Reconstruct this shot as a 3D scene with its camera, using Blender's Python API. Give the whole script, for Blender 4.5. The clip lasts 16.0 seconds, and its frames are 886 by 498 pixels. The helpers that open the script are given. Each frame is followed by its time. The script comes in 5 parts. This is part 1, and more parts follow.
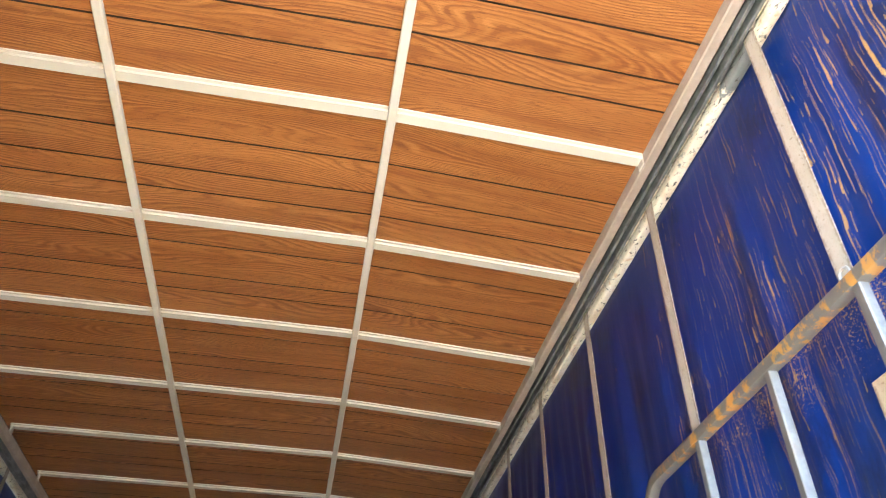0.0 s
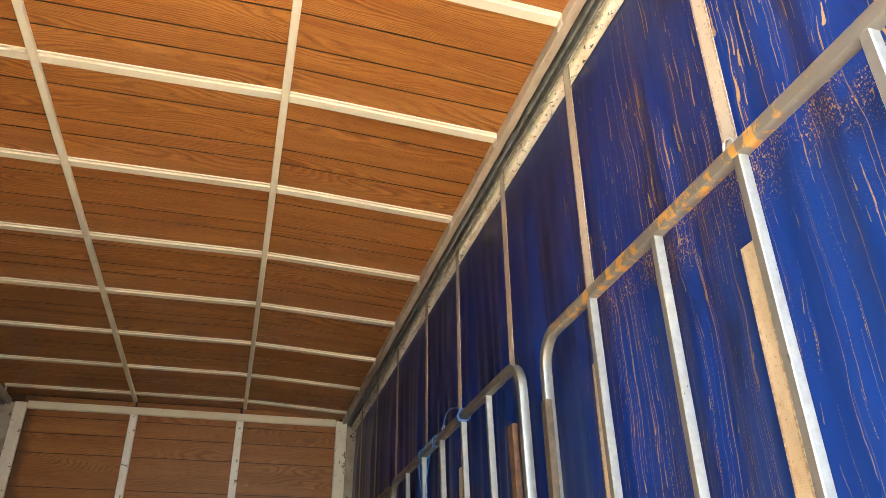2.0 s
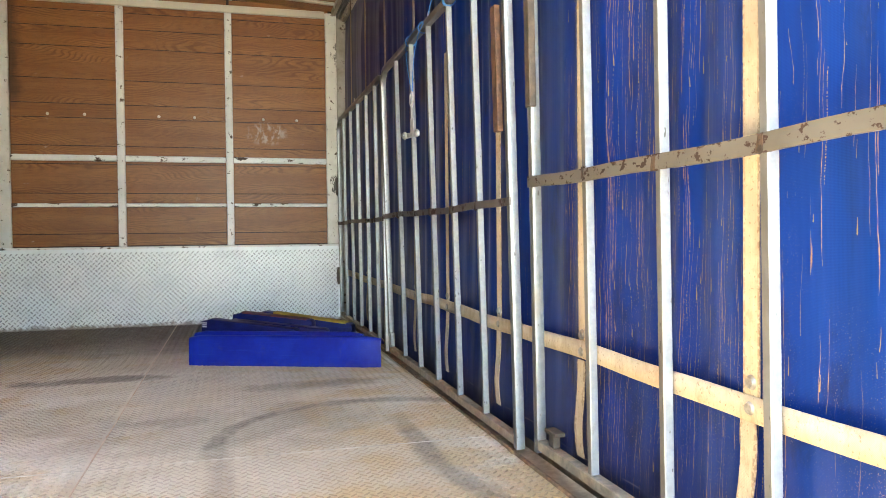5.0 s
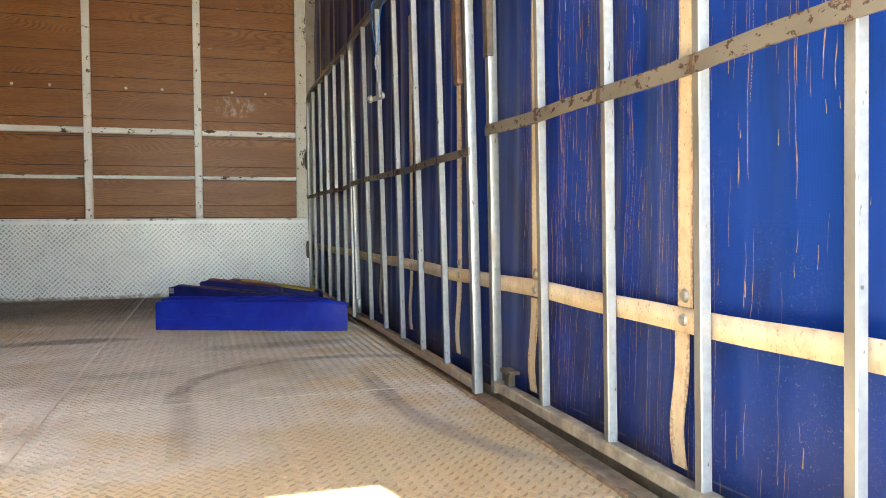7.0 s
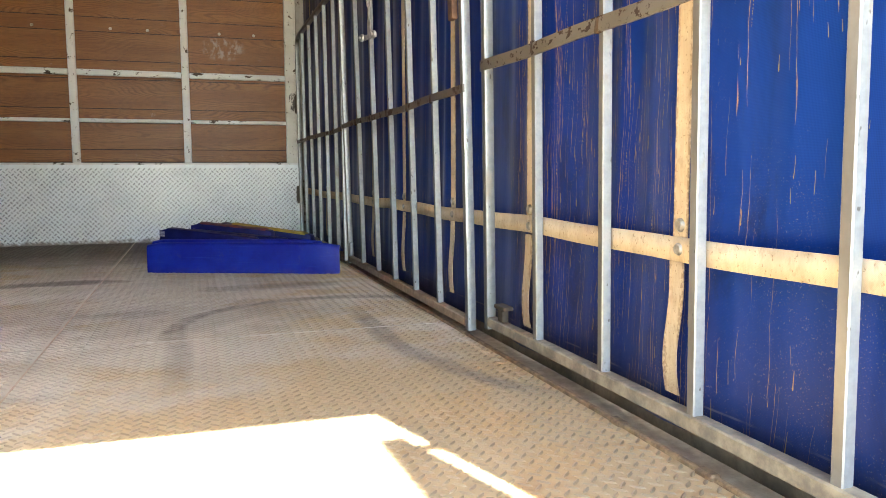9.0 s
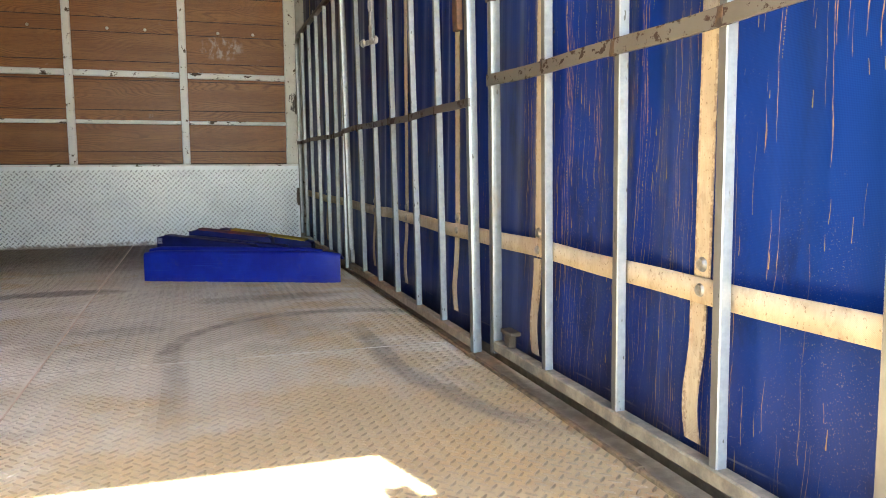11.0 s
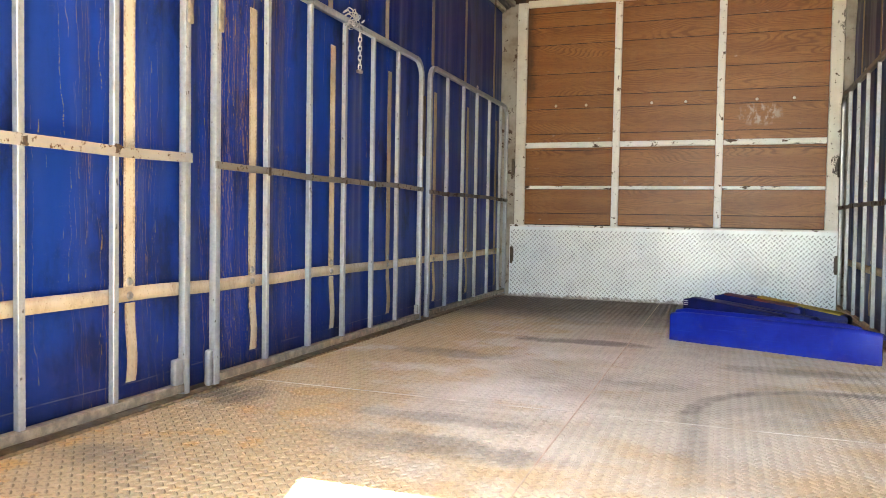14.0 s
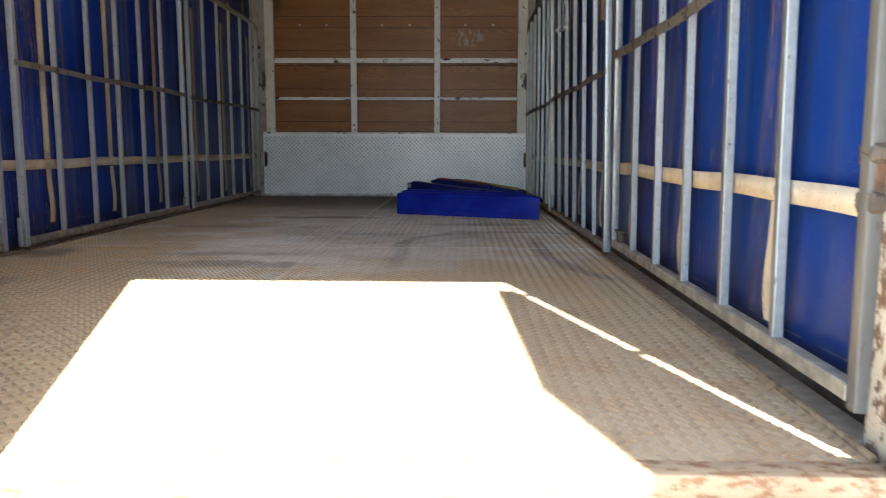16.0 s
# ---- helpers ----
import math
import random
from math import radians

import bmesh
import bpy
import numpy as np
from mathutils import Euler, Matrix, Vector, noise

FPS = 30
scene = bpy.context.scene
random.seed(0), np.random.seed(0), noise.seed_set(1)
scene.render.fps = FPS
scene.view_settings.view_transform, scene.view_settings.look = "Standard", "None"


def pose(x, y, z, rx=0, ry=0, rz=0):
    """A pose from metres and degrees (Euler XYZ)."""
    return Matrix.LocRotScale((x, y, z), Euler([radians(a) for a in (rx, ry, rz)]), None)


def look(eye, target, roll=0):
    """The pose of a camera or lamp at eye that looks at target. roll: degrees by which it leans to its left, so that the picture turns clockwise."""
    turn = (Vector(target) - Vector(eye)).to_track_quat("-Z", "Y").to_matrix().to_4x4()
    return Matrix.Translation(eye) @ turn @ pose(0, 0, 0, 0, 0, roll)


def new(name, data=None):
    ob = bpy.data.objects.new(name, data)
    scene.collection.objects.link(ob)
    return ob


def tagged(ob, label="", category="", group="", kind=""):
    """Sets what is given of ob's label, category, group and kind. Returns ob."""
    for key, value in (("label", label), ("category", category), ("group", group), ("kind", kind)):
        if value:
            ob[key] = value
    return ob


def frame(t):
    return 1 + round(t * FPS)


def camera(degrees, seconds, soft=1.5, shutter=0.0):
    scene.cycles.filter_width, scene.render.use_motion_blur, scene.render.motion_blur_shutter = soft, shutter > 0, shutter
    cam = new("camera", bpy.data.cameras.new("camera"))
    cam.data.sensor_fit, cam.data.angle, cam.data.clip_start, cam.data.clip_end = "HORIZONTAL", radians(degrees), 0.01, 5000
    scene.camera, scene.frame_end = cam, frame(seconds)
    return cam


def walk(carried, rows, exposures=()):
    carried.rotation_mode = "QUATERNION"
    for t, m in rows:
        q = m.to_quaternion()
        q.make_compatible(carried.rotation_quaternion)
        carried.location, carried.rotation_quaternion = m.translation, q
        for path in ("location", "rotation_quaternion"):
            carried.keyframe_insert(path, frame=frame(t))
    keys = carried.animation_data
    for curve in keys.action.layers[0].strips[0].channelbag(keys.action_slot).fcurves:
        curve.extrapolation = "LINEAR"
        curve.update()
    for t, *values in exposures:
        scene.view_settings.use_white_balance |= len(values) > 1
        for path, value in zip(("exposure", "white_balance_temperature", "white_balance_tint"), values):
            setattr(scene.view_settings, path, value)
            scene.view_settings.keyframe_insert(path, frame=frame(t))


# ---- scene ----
cam = camera(60.8, 16.0, soft=0.7, shutter=0.2)
EXPOSURES = [(0.0, 4.18, 5700, 10), (0.5, 4.13, 5550, 10), (1.0, 4.07, 5500, 8), (1.5, 4.08, 6850, 9), (2.1, 4.12, 7100, 10), (2.6, 4.17, 6500, 10), (3.0, 4.28, 5800, 6), (3.5, 4.4, 5900, 6), (4.5, 4.72, 6600, 6), (7.2, 4.33, 7200, 8), (11.0, 4.2, 6950, 7), (11.5, 4.25, 6750, 7), (12.0, 4.45, 6700, 7), (12.5, 4.62, 6800, 8), (13.5, 4.86, 7200, 9), (14.5, 4.9, 7100, 9), (15.0, 4.85, 6600, 8), (15.5, 4.17, 6550, 9), (16.0, 3.13, 6400, 10)]
PATH = [
    (0, (0.331, -0.045, 0.712), (0.589, 1.477, 1.984), 1.1),
    (0.5, (0.359, -0.053, 0.713), (0.734, 1.402, 2.033), -0.2),
    (1, (0.4, -0.062, 0.708), (0.806, 1.421, 1.986), -0.7),
    (1.5, (0.432, -0.068, 0.705), (0.877, 1.554, 1.787), -0.7),
    (2, (0.4, -0.08, 0.715), (0.864, 1.616, 1.668), -0.6),
    (2.5, (0.41, -0.074, 0.706), (0.881, 1.641, 1.621), -0.6),
    (3, (0.443, -0.086, 0.692), (0.924, 1.664, 1.532), -0.6),
    (3.5, (0.403, -0.118, 0.68), (0.91, 1.72, 1.284), -0.6),
    (4, (0.381, -0.143, 0.658), (0.904, 1.775, 0.874), -0.3),
    (4.5, (0.397, -0.14, 0.653), (0.916, 1.791, 0.631), -0.4),
    (7, (0.438, -0.21, 0.526), (1.036, 1.697, 0.456), -0.4),
    (7.5, (0.431, -0.226, 0.482), (1.039, 1.677, 0.385), -0.3),
    (8, (0.429, -0.223, 0.472), (1.041, 1.676, 0.33), -0.3),
    (10.5, (0.415, -0.157, 0.546), (1.045, 1.728, 0.326), -0.2),
    (11, (0.44, -0.127, 0.561), (1.059, 1.762, 0.339), -0.2),
    (11.5, (0.446, -0.107, 0.574), (0.927, 1.823, 0.361), 0.1),
    (12, (0.422, -0.134, 0.595), (0.55, 1.854, 0.418), 0.3),
    (12.5, (0.397, -0.162, 0.596), (0.176, 1.822, 0.465), 0.5),
    (13, (0.39, -0.178, 0.615), (-0.059, 1.769, 0.515), 0.8),
    (13.5, (0.393, -0.183, 0.624), (-0.213, 1.721, 0.539), 0.8),
    (14, (0.421, -0.241, 0.598), (-0.267, 1.635, 0.52), 1.0),
    (14.5, (0.46, -0.43, 0.551), (-0.234, 1.444, 0.474), 0.8),
    (15, (0.513, -0.643, 0.534), (-0.031, 1.279, 0.429), 0.6),
    (15.5, (0.57, -0.909, 0.489), (0.285, 1.064, 0.326), 0.4),
    (16, (0.615, -1.166, 0.433), (0.567, 0.815, 0.168), 0.2),
]
walk(cam, [(t, look(eye, target, roll)) for t, eye, target, roll in PATH], EXPOSURES)

# ---- world, sun ----
SUN_EL, SUN_X, SUN_Y = 56.0, 0.302, -1.0
_n = math.hypot(SUN_X, SUN_Y)
to_sun = Vector((SUN_X / _n * math.cos(radians(SUN_EL)), SUN_Y / _n * math.cos(radians(SUN_EL)), math.sin(radians(SUN_EL))))
world = bpy.data.worlds.new("world")
scene.world = world
world.use_nodes = True
_wn = world.node_tree.nodes
_sky = _wn.new("ShaderNodeTexSky")
_sky.sky_type, _sky.sun_disc = "NISHITA", False
_sky.sun_elevation, _sky.sun_rotation = radians(SUN_EL), math.atan2(SUN_X, SUN_Y)
world.node_tree.links.new(_sky.outputs[0], _wn["Background"].inputs[0])
_wn["Background"].inputs[1].default_value = 0.12
sun_data = bpy.data.lights.new("sun", "SUN")
sun_data.energy, sun_data.angle, sun_data.color = 5.0, radians(0.5), (1.0, 0.95, 0.86)
sun = new("sun", sun_data)
sun.matrix_world = look(to_sun * 30, (0, 0, 0))


# ---- materials ----
class Mat:
    """A node material under construction: small wrappers that return sockets."""

    def __init__(self, name, rough=0.5, metal=0.0, spec=0.5):
        self.m = bpy.data.materials.new(name)
        self.m.use_nodes = True
        self.t = self.m.node_tree
        self.b = self.t.nodes["Principled BSDF"]
        self.b.inputs["Roughness"].default_value = rough
        self.b.inputs["Metallic"].default_value = metal
        self.b.inputs["Specular IOR Level"].default_value = spec
        self.co = self.t.nodes.new("ShaderNodeTexCoord").outputs["Object"]

    def put(self, socket, value):
        if isinstance(value, bpy.types.NodeSocket):
            self.t.links.new(value, socket)
        elif isinstance(value, (tuple, list)) and len(value) == 3 and socket.type == "RGBA":
            socket.default_value = (*value, 1)
        else:
            socket.default_value = value

    def math(self, op, a, b=0.0, c=0.0, clamp=False):
        n = self.t.nodes.new("ShaderNodeMath")
        n.operation, n.use_clamp = op, clamp
        for s, v in zip(n.inputs, (a, b, c)):
            self.put(s, v)
        return n.outputs[0]

    def scaled(self, sx, sy, sz, vec=None):
        n = self.t.nodes.new("ShaderNodeVectorMath")
        n.operation = "MULTIPLY"
        self.put(n.inputs[0], vec or self.co)
        n.inputs[1].default_value = (sx, sy, sz)
        return n.outputs[0]

    def noise(self, vec, scale=1.0, detail=3.0, rough=0.55, distort=0.0):
        n = self.t.nodes.new("ShaderNodeTexNoise")
        self.put(n.inputs["Vector"], vec)
        for k, v in (("Scale", scale), ("Detail", detail), ("Roughness", rough), ("Distortion", distort)):
            n.inputs[k].default_value = v
        return n.outputs["Fac"]

    def step(self, value, lo, hi):
        n = self.t.nodes.new("ShaderNodeMapRange")
        n.interpolation_type = "SMOOTHSTEP"
        self.put(n.inputs[0], value)
        n.inputs[1].default_value, n.inputs[2].default_value = lo, hi
        return n.outputs[0]

    def mix(self, fac, a, b):
        n = self.t.nodes.new("ShaderNodeMix")
        n.data_type = "RGBA"
        self.put(n.inputs[0], fac)
        self.put(n.inputs[6], a)
        self.put(n.inputs[7], b)
        return n.outputs[2]

    def xyz(self, vec=None):
        n = self.t.nodes.new("ShaderNodeSeparateXYZ")
        self.put(n.inputs[0], vec or self.co)
        return n.outputs

    def join(self, x, y, z):
        n = self.t.nodes.new("ShaderNodeCombineXYZ")
        for s, v in zip(n.inputs, (x, y, z)):
            self.put(s, v)
        return n.outputs[0]

    def place(self):
        """World position, so that repeats do not carry the same marks."""
        return self.t.nodes.new("ShaderNodeNewGeometry").outputs["Position"]

    def white(self, a, b):
        """Three random numbers for each cell (a, b)."""
        n = self.t.nodes.new("ShaderNodeTexWhiteNoise")
        n.noise_dimensions = "2D"
        self.put(n.inputs["Vector"], self.join(a, b, 0.0))
        return self.xyz(n.outputs["Color"])

    def drips(self, y, z, cell, drop, width, dense, seed):
        """Hanging drips: one to a cell of `cell` by `drop` metres, a bead below and a thinning tail above."""
        u = self.math("DIVIDE", y, cell)
        col = self.math("FLOOR", u)
        own = self.white(col, seed)
        v = self.math("ADD", self.math("DIVIDE", z, drop), self.math("MULTIPLY", own[0], 7.0))
        row = self.math("FLOOR", v)
        r, q, w = self.white(self.math("ADD", col, seed * 3.7), row)
        along = self.math("SUBTRACT", v, row)
        lo = self.math("MULTIPLY", q, 0.45)
        hi = self.math("MULTIPLY_ADD", w, 0.5, 0.5)
        t = self.math("DIVIDE", self.math("SUBTRACT", along, lo), self.math("SUBTRACT", hi, lo))
        inside = self.math("MULTIPLY", self.math("GREATER_THAN", t, 0.0), self.math("LESS_THAN", t, 1.0))
        tip = self.math("SQRT", self.math("MULTIPLY", t, 12.0, clamp=True))
        thick = self.math("MULTIPLY_ADD", self.noise(self.join(self.math("MULTIPLY", y, 30), seed, self.math("MULTIPLY", z, 16)), 1, 3, 0.6), 1.9, -0.35)
        thick = self.math("MULTIPLY", thick, self.math("MULTIPLY_ADD", self.step(t, 0.35, 0.0), 0.2, self.math("MULTIPLY_ADD", self.step(t, 1.0, 0.3), 0.55, 0.38)))
        half = self.math("MULTIPLY", self.math("MULTIPLY", tip, self.math("MULTIPLY_ADD", self.math("FRACT", self.math("MULTIPLY", r, 57.0)), 0.9, 0.4)), self.math("MULTIPLY", thick, width / 2))
        mid = self.math("MULTIPLY_ADD", self.math("SUBTRACT", q, 0.5), 0.5, 0.5)
        off = self.math("MULTIPLY", self.math("ABSOLUTE", self.math("SUBTRACT", self.math("SUBTRACT", u, col), mid)), cell)
        n = self.t.nodes.new("ShaderNodeMapRange")
        n.interpolation_type = "SMOOTHSTEP"
        self.put(n.inputs[0], self.math("SUBTRACT", off, half))
        n.inputs[1].default_value, n.inputs[2].default_value = 0.0004, -0.0004
        return self.math("MULTIPLY", self.math("MULTIPLY", n.outputs[0], inside), self.math("LESS_THAN", r, dense))

    def island(self):
        return self.t.nodes.new("ShaderNodeNewGeometry").outputs["Random Per Island"]

    def each(self):
        return self.t.nodes.new("ShaderNodeObjectInfo").outputs["Random"]

    def done(self, colour, rough=None, bump=None, strength=0.3, distance=0.002, metal=None):
        self.put(self.b.inputs["Base Color"], colour)
        if rough is not None:
            self.put(self.b.inputs["Roughness"], rough)
        if metal is not None:
            self.put(self.b.inputs["Metallic"], metal)
        if bump is not None:
            n = self.t.nodes.new("ShaderNodeBump")
            n.inputs["Strength"].default_value, n.inputs["Distance"].default_value = strength, distance
            self.put(n.inputs["Height"], bump)
            self.put(self.b.inputs["Normal"], n.outputs[0])
        return self.m


def tarp_material(name, zones, runs_at, mud_a, mud_b, sway_by, fine, tone, dusty):
    """Blue coated tarpaulin with splashes and runs of dried mud. zones: (middle, half width, density, lowest z); runs_at: (middle, half width, density) of runs down the whole height."""
    k = Mat(name, rough=0.30, spec=0.15)
    p = k.place()
    x, y, z = k.xyz(p)
    sway = k.noise(k.join(k.math("MULTIPLY", y, 5), 0.0, k.math("MULTIPLY", z, 3.0)), 1, 2)
    wave = k.noise(k.join(k.math("MULTIPLY", y, 22), 4.0, k.math("MULTIPLY", z, 11)), 1, 2)
    ys = k.math("MULTIPLY_ADD", sway, 0.05, k.math("MULTIPLY_ADD", wave, sway_by, y))
    splash = 0.0
    for mid, half, amount, low in zones:
        d = k.math("ABSOLUTE", k.math("SUBTRACT", y, mid))
        at = k.math("MULTIPLY", k.step(d, half, half * 0.4), k.step(z, low - 0.12, low + 0.18))
        splash = k.math("MAXIMUM", splash, k.math("MULTIPLY", at, amount))
    long = 0.0
    for mid, half, amount in runs_at:
        d = k.math("ABSOLUTE", k.math("SUBTRACT", y, mid))
        long = k.math("MAXIMUM", long, k.math("MULTIPLY", k.step(d, half, half * 0.5), amount))
    clump = k.noise(k.join(k.math("MULTIPLY", y, 9), 0.0, k.math("MULTIPLY", z, 1.8)), 1, 3)
    splash = k.math("MULTIPLY", splash, k.math("MULTIPLY", k.step(clump, 0.36, 0.58), k.math("MAXIMUM", k.step(y, 0.95, 0.75), k.step(k.math("MULTIPLY_ADD", clump, 0.5, z), 2.42, 2.12))))
    long = k.math("MULTIPLY", long, k.step(clump, 0.25, 0.5))
    run = k.drips(ys, z, 0.015, 0.80, 0.0045, k.math("MULTIPLY_ADD", splash, 0.8, k.math("MULTIPLY", long, 0.10)), 1.0)
    run = k.math("MAXIMUM", run, k.drips(ys, z, 0.011, 0.20, 0.0054, k.math("MULTIPLY", splash, 0.50), 2.0))
    run = k.math("MAXIMUM", run, k.drips(ys, z, 0.021, 0.14, 0.0085, k.math("MULTIPLY", splash, 0.18), 3.0))
    run = k.math("MAXIMUM", run, k.drips(ys, z, 0.021, 1.15, 0.0026 + 0.0050 * (1 - fine), k.math("MULTIPLY_ADD", long, 0.7, k.math("MULTIPLY", splash, 0.45)), 4.0))
    fleck = k.drips(ys, z, 0.012, 0.05, 0.0032, k.math("MULTIPLY_ADD", long, 0.16, k.math("MULTIPLY_ADD", splash, 0.10, 0.010)), 5.0)
    thin = k.drips(ys, z, 0.0065, 0.40, 0.0020, k.math("MULTIPLY_ADD", long, 0.80, k.math("MULTIPLY", splash, 0.20)), 6.0)
    thin = k.math("MAXIMUM", thin, k.drips(ys, z, 0.0045, 0.16, 0.0017, k.math("MULTIPLY_ADD", long, 0.14, k.math("MULTIPLY_ADD", splash, 0.08, 0.005)), 7.0))
    thin = k.math("MAXIMUM", thin, k.drips(ys, z, 0.0085, 0.95, 0.0026, k.math("MULTIPLY_ADD", long, 0.75, k.math("MULTIPLY_ADD", splash, 0.25, 0.012)), 9.0))
    beads = k.step(k.noise(k.join(k.math("MULTIPLY", ys, 120), 3.0, k.math("MULTIPLY", z, 420)), 1, 1, 0.5), 0.47, 0.56)
    dots = k.math("MULTIPLY", beads, k.drips(ys, z, 0.015, 0.42, 0.0024, k.math("MULTIPLY_ADD", long, 0.5, k.math("MULTIPLY_ADD", splash, 0.10, 0.055)), 8.0))
    crumb = k.noise(p, 330, 2, 0.6)
    run = k.math("MULTIPLY", run, k.math("MULTIPLY_ADD", k.step(crumb, 0.36, 0.54), 0.45, 0.48))
    tear = k.step(k.noise(k.join(k.math("MULTIPLY", ys, 120), 6.0, k.math("MULTIPLY", z, 45)), 1, 3, 0.65), 0.40, 0.54)
    wear = k.math("MULTIPLY_ADD", k.step(z, 1.40, 1.55), 0.45 * fine, 1.0 - 0.45 * fine)
    run = k.math("MULTIPLY", run, k.math("MAXIMUM", k.step(z, 0.85, 1.25), k.math("MULTIPLY_ADD", tear, 0.8, 0.1)))
    run = k.math("MULTIPLY", run, k.math("MULTIPLY_ADD", wear, 0.5, 0.5))
    thin = k.math("MULTIPLY", k.math("MULTIPLY", thin, k.math("MULTIPLY_ADD", tear, 0.55, 0.45)), k.math("MULTIPLY_ADD", k.step(z, 1.62, 1.42), 0.7 * fine, 0.3 * fine))
    fleck = k.math("MAXIMUM", fleck, dots)
    haze = k.step(k.noise(k.join(k.math("MULTIPLY", y, 7), 2.0, k.math("MULTIPLY", z, 0.7)), 1, 4, 0.55), 0.45, 0.75)
    blue = k.mix(k.noise(p, 2.2, 4), [q * tone for q in (0.0018, 0.0150, 0.102)], [q * tone for q in (0.0025, 0.027, 0.182)])
    # paler blue mixed in by noise, strongest on the west curtain
    blue = k.mix(k.math("MULTIPLY_ADD", haze, dusty, dusty * 0.35), blue, (0.034, 0.056, 0.190))
    film = k.math("MULTIPLY", k.math("MAXIMUM", long, splash), k.step(k.noise(k.join(k.math("MULTIPLY", ys, 34), 5.0, k.math("MULTIPLY", z, 0.8)), 1, 4, 0.6), 0.40, 0.75))
    blue = k.mix(k.math("MULTIPLY", film, 0.14), blue, (0.14, 0.085, 0.055))
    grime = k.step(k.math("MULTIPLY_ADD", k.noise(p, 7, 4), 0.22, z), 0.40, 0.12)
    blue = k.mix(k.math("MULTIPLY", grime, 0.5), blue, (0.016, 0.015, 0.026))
    dull = k.noise(p, 2.5, 3)
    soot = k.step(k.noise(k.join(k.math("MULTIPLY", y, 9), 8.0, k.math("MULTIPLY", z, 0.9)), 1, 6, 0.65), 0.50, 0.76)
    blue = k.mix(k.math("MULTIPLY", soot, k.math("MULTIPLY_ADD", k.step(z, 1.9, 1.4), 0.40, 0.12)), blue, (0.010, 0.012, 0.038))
    # high curtain away from the opening tinted dark purple: shade put into its colour
    upper_shade = k.math("MULTIPLY", k.step(k.math("MULTIPLY_ADD", dull, 0.3, z), 1.65, 1.95), k.step(y, 0.9, 2.2))
    blue = k.mix(k.math("MULTIPLY", upper_shade, 0.55), blue, (0.012, 0.011, 0.085))
    cloth = k.math("MULTIPLY", k.math("SINE", k.math("MULTIPLY", k.math("ADD", y, z), 1450)), k.math("SINE", k.math("MULTIPLY", k.math("SUBTRACT", y, z), 1450)))
    cloth = k.math("MULTIPLY", k.math("MULTIPLY_ADD", cloth, 0.5, 0.5), k.math("MULTIPLY", k.step(y, 1.5, 0.5), 0.38))
    blue = k.mix(cloth, blue, (0.010, 0.055, 0.22))
    smut = k.step(k.noise(k.scaled(1, 1, 0.5, vec=p), 4.5, 7, 0.7), 0.50, 0.68)
    blue = k.mix(k.math("MULTIPLY", smut, 0.72), blue, (0.008, 0.010, 0.028))
    mud = k.mix(k.noise(p, 14, 2), mud_a, mud_b)
    colour = k.mix(k.math("MULTIPLY", thin, 0.60), blue, k.mix(0.6, mud, (0.43, 0.245, 0.015)))
    lower = k.step(z, 1.50, 1.40)
    mud = k.mix(k.math("MULTIPLY", lower, 0.75), mud, (0.38, 0.20, 0.008))
    colour = k.mix(k.math("MULTIPLY", run, k.math("MULTIPLY_ADD", lower, -0.22, 0.85)), colour, mud)
    colour = k.mix(k.math("MULTIPLY", fleck, 0.7), colour, (0.42, 0.26, 0.03))
    by_rail = k.math("MULTIPLY", k.step(k.math("ABSOLUTE", k.math("SUBTRACT", y, 1.0)), 0.85, 0.35), k.math("MULTIPLY", k.step(z, 1.30, 1.49), k.step(z, 1.62, 1.53)))
    spatter = k.math("MULTIPLY", k.step(k.math("MULTIPLY_ADD", by_rail, 0.12, k.noise(k.scaled(1, 1, 0.6, vec=p), 260, 3, 0.6)), 0.685, 0.73), k.math("MULTIPLY", by_rail, k.step(k.noise(p, 14, 3), 0.40, 0.60)))
    colour = k.mix(k.math("MULTIPLY", spatter, 0.7 * fine if fine > 0.5 else 0.0), colour, mud)
    dusting = k.noise(p, 3.5, 5, 0.65)
    low = k.math("MULTIPLY_ADD", k.step(z, 0.8, 0.08), 0.20, dusting)
    spots = k.math("MULTIPLY", k.step(k.noise(p, 430, 1, 0.5), 0.655, 0.71), k.step(low, 0.48, 0.70))
    colour = k.mix(k.math("MULTIPLY", spots, 0.38), colour, (0.34, 0.25, 0.15))
    hem = k.math("MULTIPLY", k.step(k.math("ABSOLUTE", k.math("SUBTRACT", z, 0.090)), 0.0026, 0.0010), k.step(k.noise(p, 9, 3), 0.40, 0.60))
    colour = k.mix(k.math("MULTIPLY", hem, 0.30), colour, (0.34, 0.29, 0.22))
    creases = k.noise(k.join(k.math("MULTIPLY", y, 9), 0.0, k.math("MULTIPLY", z, 1.2)), 1, 3)
    height = k.math("MULTIPLY_ADD", creases, 8.0, k.math("MULTIPLY", run, 0.5))
    rough = k.math("MULTIPLY_ADD", k.math("MAXIMUM", run, k.math("MULTIPLY", haze, 0.4)), 0.30, 0.34)
    return k.done(colour, rough, height, 0.35, 0.0012)


